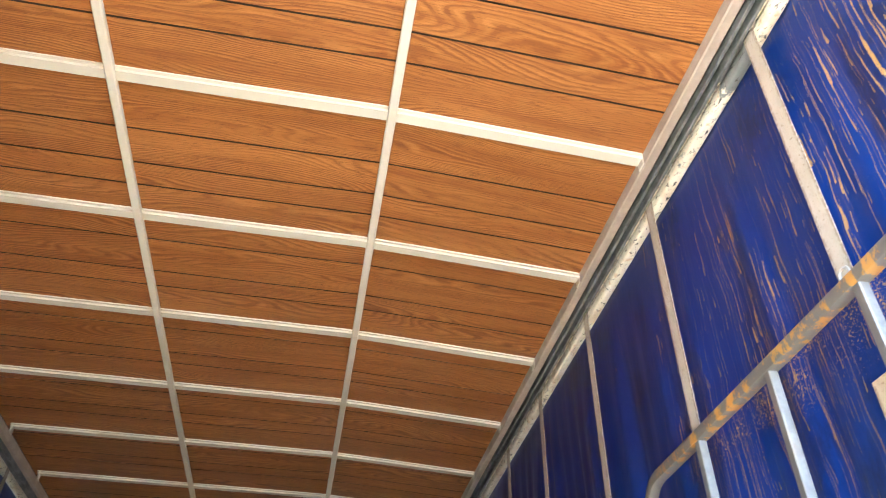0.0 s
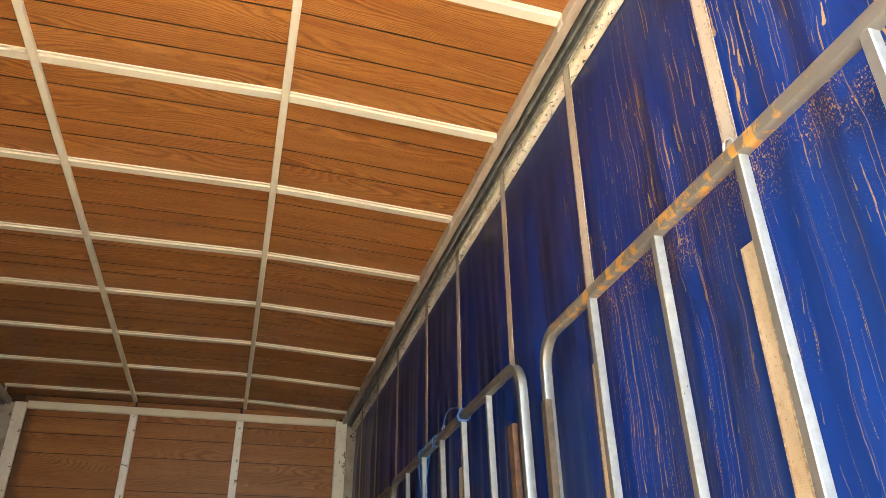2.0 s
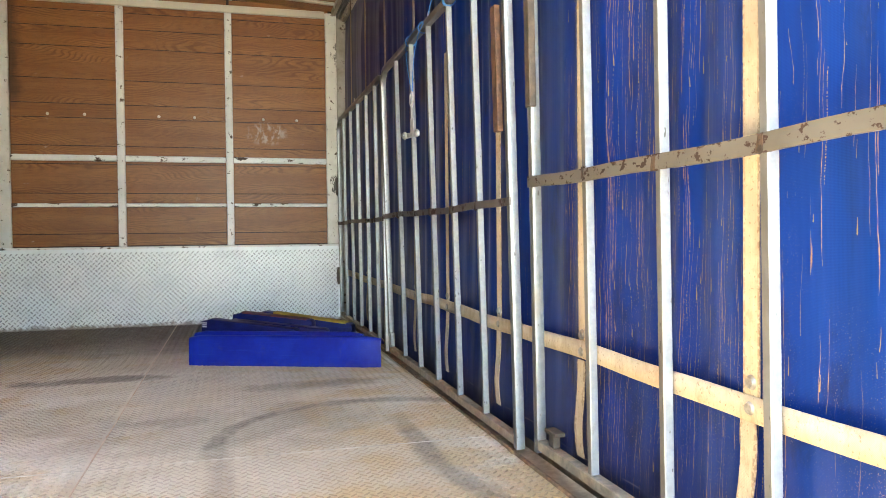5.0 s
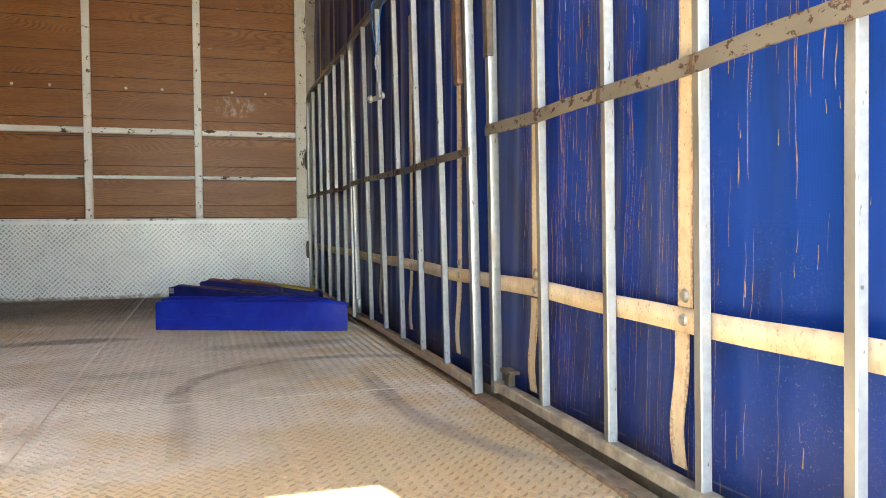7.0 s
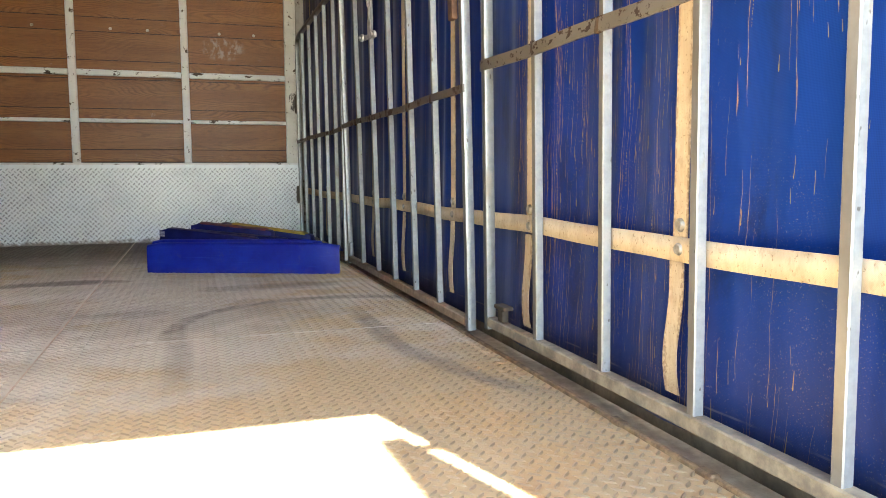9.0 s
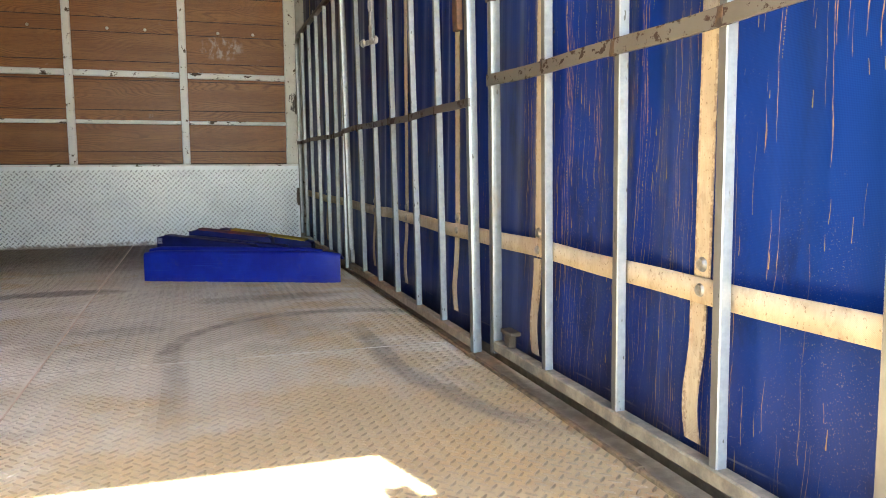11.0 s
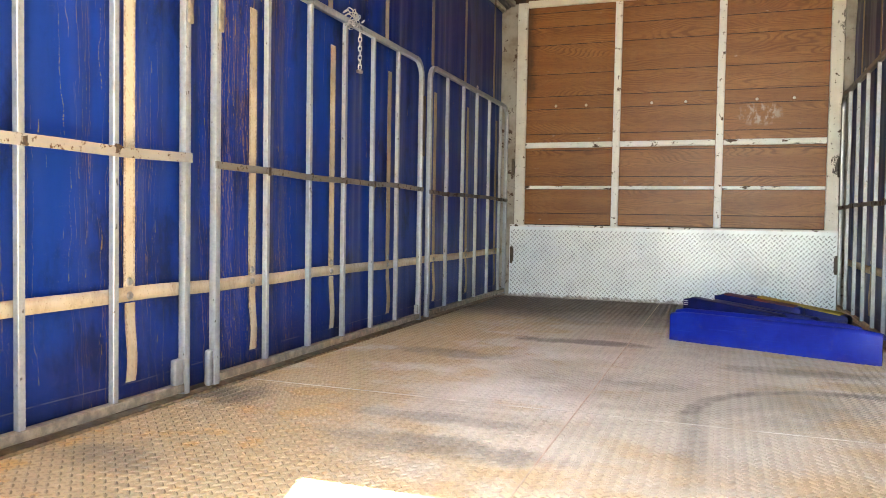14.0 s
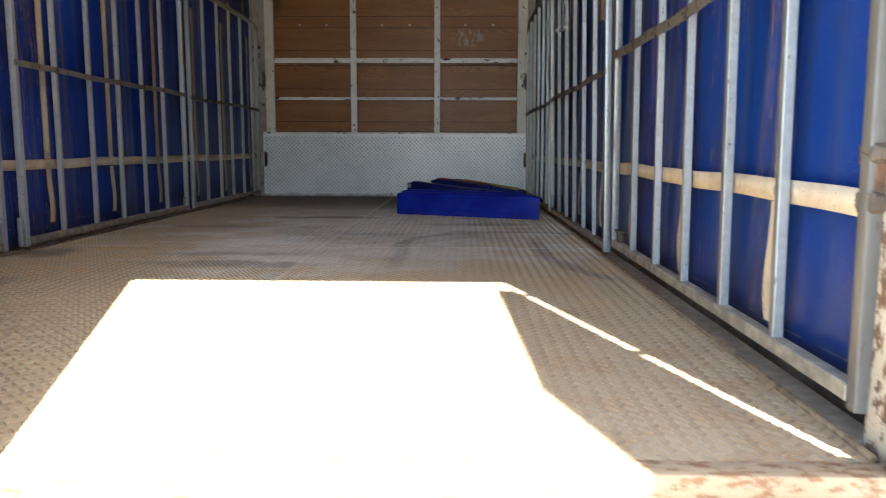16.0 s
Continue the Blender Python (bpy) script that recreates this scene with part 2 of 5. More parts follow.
def laminate_material(name, single, dusty):
    """Wood-print laminate board; the grain runs along x."""
    k = Mat(name, rough=0.42, spec=0.4)
    p = k.place()
    x, y, z = k.xyz(p)
    r = k.each() if single else k.island()
    a = k.math("MULTIPLY_ADD", r, 37.0, k.math("ADD", y, z))
    xs = k.math("MULTIPLY_ADD", r, 11.0, x)
    field = k.noise(k.join(k.math("MULTIPLY", xs, 0.9), k.math("MULTIPLY", a, 4.6), 0.0), 1, 1.6, 0.5)
    wobble = k.noise(k.join(k.math("MULTIPLY", xs, 9), k.math("MULTIPLY", a, 26), 5.0), 1, 3, 0.6)
    phase = k.math("ADD", k.math("MULTIPLY", a, 520.0), k.math("MULTIPLY_ADD", field, 215.0, k.math("MULTIPLY", wobble, 7.0)))
    rings = k.step(k.math("SINE", phase), 0.20, 0.92)
    early = k.step(k.math("SINE", k.math("ADD", phase, 2.6)), 0.35, 1.0)
    fibre = k.noise(k.join(k.math("MULTIPLY", xs, 5), k.math("MULTIPLY", a, 330), 0.0), 1, 3, 0.65)
    pore = k.step(k.noise(k.join(k.math("MULTIPLY", xs, 16), k.math("MULTIPLY", a, 420), 3.0), 1, 2, 0.6), 0.58, 0.66)
    streak = k.noise(k.join(k.math("MULTIPLY", xs, 0.9), k.math("MULTIPLY", a, 42), 9.0), 1, 4, 0.6)
    broad = k.noise(k.join(k.math("MULTIPLY", xs, 1.2), k.math("MULTIPLY", a, 11), 4.0), 1, 3)
    figure = k.step(k.noise(k.join(k.math("MULTIPLY", xs, 1.6), k.math("MULTIPLY", a, 13), 12.0), 1, 2), 0.36, 0.62)
    base = k.mix(k.step(broad, 0.3, 0.7), (0.318, 0.117, 0.026), (0.442, 0.183, 0.047))
    base = k.mix(k.math("MULTIPLY", k.step(streak, 0.52, 0.72), 0.40), base, (0.17, 0.048, 0.010))
    base = k.mix(k.math("MULTIPLY", early, k.math("MULTIPLY", figure, 0.18 if dusty else 0.30)), base, (0.72, 0.34, 0.105))
    base = k.mix(k.math("MULTIPLY", rings, k.math("MULTIPLY_ADD", figure, 0.46 if dusty else 0.36, 0.16 if dusty else 0.18)), base, (0.125, 0.034, 0.008))
    base = k.mix(k.math("MULTIPLY", k.step(fibre, 0.48, 0.68), 0.50), base, (0.125, 0.036, 0.009))
    base = k.mix(k.math("MULTIPLY", pore, 0.60), base, (0.08, 0.022, 0.006))
    base = k.mix(k.math("MULTIPLY", r, 0.16), base, (0.20, 0.075, 0.025))
    if dusty:
        base = k.mix(0.42, base, (0.145, 0.070, 0.026))
        dust = k.step(k.noise(p, 5.0, 6, 0.65), 0.45, 0.8)
        base = k.mix(k.math("MULTIPLY_ADD", dust, 0.10, 0.0), base, (0.34, 0.25, 0.16))
        soak = k.math("MULTIPLY", k.step(k.math("MULTIPLY_ADD", k.noise(p, 9, 5, 0.65), 0.16, x), -0.86, -0.945), k.step(k.math("MULTIPLY_ADD", k.noise(p, 6, 4), 0.3, z), 1.62, 1.80))
        base = k.mix(k.math("MULTIPLY", soak, 0.7), base, (0.045, 0.022, 0.011))
        spot = k.math("ADD", k.math("POWER", k.math("DIVIDE", k.math("SUBTRACT", x, 0.66), 0.16), 2.0), k.math("POWER", k.math("DIVIDE", k.math("SUBTRACT", z, 1.39), 0.09), 2.0))
        chalk = k.math("MULTIPLY", k.step(spot, 1.2, 0.2), k.step(k.noise(k.scaled(1.2, 1, 0.7, vec=p), 20, 5, 0.7), 0.46, 0.62))
        base = k.mix(k.math("MULTIPLY", chalk, 0.45), base, (0.60, 0.54, 0.46))
        scuff = k.step(k.noise(k.join(k.math("MULTIPLY", x, 9), 0.0, k.math("MULTIPLY", z, 14)), 1, 5, 0.7), 0.66, 0.74)
        base = k.mix(k.math("MULTIPLY", scuff, 0.4), base, (0.55, 0.48, 0.42))
    rough = k.math("MULTIPLY_ADD", fibre, 0.15, 0.36)
    return k.done(base, rough, fibre, 0.12, 0.001)


def paint_material(name, colour, chip, lo=0.60, hi=0.635, size=14.0, dirt=0.25, stretch=(1, 1, 1), rough=0.42, grease=()):
    """Old gloss paint, dirty and chipped down to dark steel."""
    k = Mat(name, rough=rough)
    p = k.scaled(*stretch, vec=k.place())
    chips = k.step(k.math("MULTIPLY_ADD", k.noise(p, size * 6, 3, 0.7), 0.22, k.math("MULTIPLY", k.noise(p, size, 5, 0.6), 0.80)), lo, hi)
    stain = k.step(k.noise(p, 5, 6, 0.65), 0.4, 0.75)
    base = k.mix(k.math("MULTIPLY", stain, dirt), colour, (colour[0] * 0.45, colour[1] * 0.38, colour[2] * 0.28))
    rust = k.mix(k.noise(p, 40, 2), chip, (chip[0] * 1.6 + 0.03, chip[1] * 1.4, chip[2]))
    base = k.mix(chips, base, rust)
    x, y, z = k.xyz(k.place())
    for at, half, amount in grease:
        d = k.math("DIVIDE", k.math("ABSOLUTE", k.math("SUBTRACT", z, at)), half)
        outer = k.math("MULTIPLY", k.step(k.math("ABSOLUTE", x), 1.165, 1.10), 0.9)
        d = k.math("ADD", k.math("MULTIPLY_ADD", k.math("SUBTRACT", k.noise(k.scaled(1.2, 1, 0.6, vec=k.place()), 30, 6, 0.75), 0.5), 5.0, d), outer)
        base = k.mix(k.math("MULTIPLY", k.step(d, 0.50, 0.30), amount), base, (0.035, 0.028, 0.02))
    return k.done(base, k.math("MULTIPLY_ADD", chips, 0.35, rough), k.math("SUBTRACT", 1.0, chips), 0.4, 0.0006)


def beam_material():
    """Curtain rail: cream paint that survives in stretches, bare grey steel between."""
    k = Mat("curtain_rail_paint", rough=0.4)
    p = k.place()
    x, y, z = k.xyz(p)
    tatter = k.math("MULTIPLY", k.math("SUBTRACT", k.noise(p, 45, 5, 0.7), 0.5), 0.35)
    bare = k.step(k.math("ADD", tatter, k.noise(k.join(0.0, k.math("MULTIPLY", y, 3.4), 1.5), 1, 1)), 0.625, 0.655)
    upper = k.step(k.math("MULTIPLY_ADD", k.math("SUBTRACT", k.noise(p, 60, 3), 0.5), 0.010, z), 2.283, 2.286)
    chips = k.step(k.noise(k.scaled(1, 0.5, 1, vec=p), 85, 5, 0.75), 0.585, 0.61)
    cream = k.mix(k.step(k.noise(p, 9, 4), 0.45, 0.75), (0.74, 0.69, 0.54), (0.58, 0.46, 0.30))
    cream = k.mix(k.math("MULTIPLY", k.step(k.noise(p, 38, 4), 0.58, 0.68), 0.55), cream, (0.50, 0.26, 0.08))
    steel = k.mix(k.noise(p, 30, 4), (0.10, 0.11, 0.10), (0.23, 0.24, 0.225))
    # bare steel is mixed darker above z 2.27
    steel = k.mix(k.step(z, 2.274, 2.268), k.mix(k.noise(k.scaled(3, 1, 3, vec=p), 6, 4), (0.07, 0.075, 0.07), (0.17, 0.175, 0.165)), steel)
    steel = k.mix(chips, steel, (0.05, 0.042, 0.034))
    gone = k.math("MAXIMUM", k.math("MAXIMUM", bare, chips), upper)
    colour = k.mix(gone, cream, steel)
    return k.done(colour, k.math("MULTIPLY_ADD", chips, 0.2, 0.4), k.noise(p, 60, 4), 0.25, 0.001)


def galvanised_material(name, mud=0.0, tone=1.0, dirty=0.0):
    k = Mat(name, rough=0.38, metal=0.35)
    p = k.place()
    spangle = k.noise(p, 60, 3, 0.6)
    base = k.mix(k.step(spangle, 0.3, 0.7), (0.245 * tone, 0.270 * tone, 0.275 * tone), (0.295 * tone, 0.322 * tone, 0.327 * tone))
    x, y, z = k.xyz(p)
    grime = k.step(k.noise(k.scaled(1, 1, 0.35, vec=p), 16, 6, 0.7), 0.55, 0.72)
    base = k.mix(k.math("MULTIPLY", grime, 0.5), base, (0.27, 0.225, 0.16))
    # inner faces browner: dirt plus painted shade, less on the sunpatch-lit west side
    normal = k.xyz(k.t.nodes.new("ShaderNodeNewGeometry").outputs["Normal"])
    dirt_and_shade = k.math("MULTIPLY", k.math("MULTIPLY", k.step(k.math("ABSOLUTE", normal[0]), 0.7, 0.95), k.math("MULTIPLY_ADD", k.step(x, -0.3, 0.3), 0.75, 0.25)), k.math("MULTIPLY_ADD", k.noise(k.scaled(1, 1, 0.3, vec=p), 14, 4, 0.6), 0.9, 0.34), clamp=True)
    base = k.mix(dirt_and_shade, base, (0.125, 0.112, 0.089))
    spots = k.step(k.noise(k.scaled(1, 1, 0.4, vec=p), 75, 2), 0.69, 0.73)
    base = k.mix(k.math("MULTIPLY", spots, 0.75), base, (0.07, 0.06, 0.05))
    metal = k.math("SUBTRACT", 0.35, k.math("MULTIPLY", grime, 0.25))
    if dirty:
        # greasy dust on the top rail
        film = k.math("MULTIPLY", k.step(z, 1.40, 1.46), k.math("MULTIPLY_ADD", k.noise(k.scaled(1, 0.4, 1, vec=p), 18, 5, 0.7), 0.8, dirty * 0.6), clamp=True)
        base = k.mix(film, base, (0.085, 0.076, 0.060))
        metal = k.math("MULTIPLY", metal, k.math("SUBTRACT", 1.0, film))
    if mud:
        zone = k.math("MULTIPLY", k.step(k.math("ABSOLUTE", k.math("SUBTRACT", y, 1.15)), 0.65, 0.3), k.step(z, 1.38, 1.46))
        clods = k.step(k.math("MULTIPLY_ADD", zone, 0.09, k.noise(k.scaled(1, 1.2, 0.7, vec=p), 26, 6, 0.72)), 0.60, 0.66)
        clods = k.math("MULTIPLY", k.math("MULTIPLY", clods, zone), mud)
        dull = k.math("MULTIPLY", k.step(z, 1.38, 1.46), 0.75)
        base = k.mix(dull, base, (0.19, 0.182, 0.16))
        # frame mixed darker at its rear end, uneven by noise
        end_tone = k.math("MULTIPLY", k.step(k.math("MULTIPLY_ADD", k.noise(k.scaled(1, 1, 0.3, vec=p), 30, 5, 0.7), 0.04, y), 0.005, -0.02), k.math("MULTIPLY_ADD", k.noise(k.scaled(1, 1, 0.25, vec=p), 22, 5, 0.7), 0.7, 0.42), clamp=True)
        base = k.mix(end_tone, base, (0.085, 0.08, 0.066))
        metal = k.math("MULTIPLY", metal, k.math("SUBTRACT", 1.0, end_tone))
        base = k.mix(clods, base, (0.52, 0.26, 0.045))
        metal = k.math("MULTIPLY", metal, k.math("SUBTRACT", 1.0, clods))
    return k.done(base, k.math("MULTIPLY_ADD", grime, 0.3, 0.36), spangle, 0.08, 0.0005, metal)


def webbing_material(name, lying, pale, soil):
    """Cream polyester webbing, soiled and speckled, dark along its frayed edges."""
    k = Mat(name, rough=0.8, spec=0.25)
    p = k.place()
    x, y, z = k.xyz(p)
    lx, ly, lz = k.xyz()
    r = k.each()
    stain = k.step(k.math("MULTIPLY_ADD", r, 0.14, k.noise(k.scaled(1, 1, 0.5, vec=p), 8, 6, 0.7)), 0.44, 0.76)
    base = k.mix(k.math("MULTIPLY", stain, soil), pale, (0.25, 0.165, 0.10))
    away = k.step(y, 2.4, 3.6)
    base = k.mix(k.math("MULTIPLY", away, 0.0 if lying else 0.45), base, (0.27, 0.20, 0.135))
    blot = k.step(k.noise(k.scaled(1, 1, 0.7, vec=p), 34, 4, 0.7), 0.57, 0.66)
    base = k.mix(k.math("MULTIPLY", blot, soil * 0.45), base, (0.20, 0.13, 0.075))
    specks = k.step(k.noise(p, 150, 2), 0.64, 0.70)
    base = k.mix(k.math("MULTIPLY", specks, 0.55), base, (0.15, 0.095, 0.05))
    if not lying:
        edge = k.math("MULTIPLY", k.step(k.math("ABSOLUTE", ly), 0.0130, 0.0175), k.step(k.noise(k.scaled(1, 1, 0.8, vec=p), 170, 2), 0.42, 0.52))
        base = k.mix(k.math("MULTIPLY", edge, 0.5), base, (0.15, 0.095, 0.06))
        ribs = k.math("SINE", k.math("MULTIPLY", y, 1500))
        base = k.mix(k.math("MULTIPLY_ADD", ribs, 0.06, 0.06), base, (0.30, 0.22, 0.14))
    weave = k.math("SINE", k.math("MULTIPLY", k.math("ADD", y, z), 2600))
    return k.done(base, None, weave, 0.25, 0.0006)


def floor_material(name, tread):
    """Dusty chequer plate: sand, tyre marks and bare patches."""
    k = Mat(name, rough=0.55, spec=0.38)
    p = k.place()
    x, y, z = k.xyz(p)
    big = k.noise(p, 1.1, 4, 0.55)
    mid = k.noise(p, 6, 5, 0.6)
    dust = k.mix(k.step(big, 0.35, 0.62), (0.490, 0.447, 0.352), (0.645, 0.600, 0.495))
    dust = k.mix(k.math("MULTIPLY", k.step(mid, 0.4, 0.7), 0.30), dust, (0.70, 0.66, 0.56))
    white = k.math("MULTIPLY", k.step(k.math("ABSOLUTE", k.math("SUBTRACT", k.math("MULTIPLY_ADD", big, 0.8, y), 3.0)), 1.25, 0.5), k.step(k.noise(k.scaled(0.7, 1, 1, vec=p), 3.0, 6, 0.62), 0.38, 0.60))
    dust = k.mix(k.math("MULTIPLY", white, k.math("MULTIPLY_ADD", k.step(x, 0.15, -0.15), 0.40, 0.40)), dust, (0.72, 0.685, 0.615))
    # sand, thicker along the sides and towards the open end
    sandy = k.math("ADD", k.math("MULTIPLY", k.step(x, -0.15, -0.95), 0.26), k.math("MULTIPLY_ADD", k.step(x, 0.35, 1.0), 0.14, k.math("MULTIPLY", k.step(y, 2.1, 0.9), 0.30)))
    sand = k.step(k.math("ADD", sandy, k.noise(p, 3.2, 6, 0.62)), 0.54, 0.76)
    dust = k.mix(k.math("MULTIPLY", sand, 0.82), dust, (0.570, 0.433, 0.230))
    golden = k.math("MULTIPLY", k.step(k.noise(p, 3.6, 4, 0.6), 0.52, 0.60), k.math("MULTIPLY", k.step(k.math("ABSOLUTE", k.math("SUBTRACT", x, 0.1)), 0.60, 0.90), k.step(k.math("ABSOLUTE", k.math("SUBTRACT", y, 1.5)), 1.0, 0.5)))
    dust = k.mix(k.math("MULTIPLY", golden, k.math("MULTIPLY_ADD", k.step(x, 0.0, -0.2), 0.42, k.math("MULTIPLY_ADD", k.step(y, 1.75, 1.35), 0.32, 0.06))), dust, (0.66, 0.40, 0.13))
    rusty = k.step(k.math("MULTIPLY_ADD", k.step(y, 1.6, 0.1), 0.10, k.noise(p, 8, 6, 0.7)), 0.56, 0.72)
    dust = k.mix(k.math("MULTIPLY", rusty, k.math("MULTIPLY", k.step(y, 1.7, 0.7), k.math("MULTIPLY_ADD", k.step(x, 0.1, 0.7), 0.45, 0.12))), dust, (0.44, 0.215, 0.06))
    # browner on the side where boots and wheels have polished it
    trodden = k.math("MULTIPLY", k.step(k.math("MULTIPLY_ADD", big, 0.5, x), 0.15, 0.85), k.math("MULTIPLY_ADD", k.step(y, 2.6, 1.0), 0.34, 0.08))
    trodden = k.math("MULTIPLY_ADD", k.math("MULTIPLY", k.step(y, 1.1, 0.4), k.step(x, 0.2, 0.6)), 0.22, trodden)
    dust = k.mix(trodden, dust, (0.285, 0.196, 0.105))
    # tyre mark: an arc, and scattered dark smears
    wob = k.math("MULTIPLY", k.math("SUBTRACT", k.noise(p, 4, 3), 0.5), 0.10)
    ring = k.math("SQRT", k.math("ADD", k.math("POWER", k.math("SUBTRACT", x, 0.89), 2.0), k.math("POWER", k.math("SUBTRACT", y, 2.20), 2.0)))
    wob = k.math("MULTIPLY", wob, 0.5)
    band = k.step(k.math("ABSOLUTE", k.math("ADD", k.math("SUBTRACT", ring, 0.545), wob)), 0.060, 0.012)
    band = k.math("MULTIPLY", band, k.step(y, 1.95, 2.3))
    side_track = k.step(k.math("ABSOLUTE", k.math("ADD", wob, k.math("SUBTRACT", x, 0.365))), 0.050, 0.010)
    side_track = k.math("MULTIPLY", k.math("MULTIPLY", side_track, k.step(y, 1.4, 1.7)), k.math("MULTIPLY", k.step(y, 2.35, 2.15), 0.6))
    bend = k.math("MULTIPLY", k.math("POWER", k.math("MAXIMUM", k.math("SUBTRACT", 1.95, y), 0.0), 2.0), 0.42)
    track = k.step(k.math("ABSOLUTE", k.math("ADD", wob, k.math("SUBTRACT", k.math("SUBTRACT", x, 0.960), bend))), 0.055, 0.012)
    track = k.math("MULTIPLY", k.math("MULTIPLY", track, k.step(y, 1.15, 1.4)), k.step(y, 2.6, 2.2))
    band = k.math("MAXIMUM", band, k.math("MAXIMUM", side_track, track))
    smear = 0.0
    for cx, cy, rx, ry, amount in ((0.34, 2.50, 0.62, 0.30, 0.30), (-0.22, 3.51, 0.34, 0.09, 0.75), (0.16, 2.60, 0.20, 0.09, 0.5), (-1.09, 1.86, 0.15, 0.16, 0.8), (-0.70, 2.93, 0.30, 0.10, 0.45), (0.74, 3.12, 0.30, 0.10, 0.5), (-0.27, 1.61, 0.34, 0.09, 0.6), (-0.36, 1.87, 0.30, 0.06, 0.5), (-0.98, 1.20, 0.16, 0.10, 0.6)):
        d = k.math("ADD", k.math("POWER", k.math("DIVIDE", k.math("SUBTRACT", x, cx), rx), 2.0), k.math("POWER", k.math("DIVIDE", k.math("SUBTRACT", y, cy), ry), 2.0))
        d = k.math("MULTIPLY_ADD", k.math("SUBTRACT", k.noise(p, 5.5, 6, 0.7), 0.5), 4.4, d)
        smear = k.math("MAXIMUM", smear, k.math("MULTIPLY", k.step(d, 1.5, 0.1), amount))
    dark = k.math("MAXIMUM", k.math("MULTIPLY", band, k.math("MULTIPLY_ADD", k.noise(p, 9, 5, 0.7), 1.15, 0.04, clamp=True)), smear)
    # floor also turns darker towards the bulkhead
    front = k.math("MULTIPLY", k.step(k.math("MULTIPLY_ADD", big, 1.6, y), 4.6, 5.7), 0.95)
    dark = k.math("MULTIPLY", k.math("MAXIMUM", dark, front), k.math("MULTIPLY_ADD", k.noise(p, 18, 4, 0.7), 0.8, 0.6), clamp=True)
    colour = k.mix(dark, dust, (0.155, 0.135, 0.115))
    if tread:
        worn = k.step(k.math("MULTIPLY_ADD", k.island(), 0.30, k.noise(p, 5, 3)), 0.40, 0.8)
        colour = k.mix(k.math("ADD", k.math("MULTIPLY", sand, 0.12), k.math("MULTIPLY_ADD", worn, 0.15, k.math("MULTIPLY_ADD", k.step(y, 2.5, 0.8), k.math("MULTIPLY_ADD", k.step(x, -0.3, 0.4), 0.16, 0.10), 0.10)), clamp=True), colour, (0.145, 0.120, 0.092))
    pale = k.step(k.noise(p, 9, 6, 0.7), 0.66, 0.76)
    colour = k.mix(k.math("MULTIPLY", pale, 0.35), colour, (0.66, 0.62, 0.54))
    return k.done(colour, k.math("MULTIPLY_ADD", mid, 0.3, 0.44), k.noise(p, 150, 4), 0.25, 0.0012)


def plate_material(name, tread):
    """Painted aluminium tread plate of the bulkhead."""
    k = Mat(name, rough=0.36, metal=0.12)
    p = k.place()
    x, y, z = k.xyz(p)
    base = k.mix(k.noise(p, 6, 5, 0.6), (0.80, 0.87, 0.89), (0.89, 0.93, 0.94))
    wear = k.step(k.noise(p, 5, 6, 0.7), 0.46, 0.7)
    base = k.mix(k.math("MULTIPLY", wear, 0.22), base, (0.35, 0.40, 0.43))
    low = k.step(k.math("MULTIPLY_ADD", k.noise(p, 22, 4, 0.7), 0.08, z), 0.075, 0.045)
    base = k.mix(k.math("MULTIPLY", low, 0.8), base, (0.16, 0.11, 0.08))
    if tread:
        base = k.mix(k.math("MULTIPLY_ADD", k.island(), 0.38, 0.36), base, (0.055, 0.068, 0.075))
    return k.done(base, k.math("MULTIPLY_ADD", wear, 0.20, 0.36), k.noise(p, 70, 3), 0.12, 0.001)


def board_material(name, a, b, wear):
    """Moulded blue plastic with scuffs along its length."""
    k = Mat(name, rough=0.42, spec=0.08 + 0.34 * wear)
    p = k.place()
    lx, ly, lz = k.xyz()
    scratch = k.noise(k.join(k.math("MULTIPLY", lx, 5), ly, k.math("MULTIPLY", lz, 160)), 1, 4, 0.65)
    base = k.mix(k.step(k.noise(p, 5, 5, 0.6), 0.35, 0.7), a, b)
    base = k.mix(k.math("MULTIPLY", k.step(scratch, 0.56, 0.70), wear * 0.6), base, (0.03, 0.09, 0.42))
    rub = k.step(k.noise(p, 13, 6, 0.7), 0.58, 0.72)
    base = k.mix(k.math("MULTIPLY", rub, wear * 0.5), base, (0.06, 0.07, 0.16))
    dust = k.math("MULTIPLY", k.step(k.math("MULTIPLY_ADD", k.noise(p, 14, 4), 0.06, lz), 0.07, 0.02), k.step(k.noise(p, 30, 5, 0.7), 0.4, 0.65))
    base = k.mix(k.math("MULTIPLY", dust, 0.18), base, (0.12, 0.10, 0.11))
    return k.done(base, k.math("MULTIPLY_ADD", scratch, 0.25, 0.30), scratch, 0.08, 0.001)


def plain_material(name, a, b, rough=0.5, metal=0.0, size=12.0, bump=0.15):
    k = Mat(name, rough=rough, metal=metal)
    p = k.place()
    n = k.noise(p, size, 5, 0.65)
    return k.done(k.mix(k.step(n, 0.35, 0.7), a, b), k.math("MULTIPLY_ADD", n, 0.2, rough - 0.08), k.noise(p, size * 9, 3), bump, 0.001)


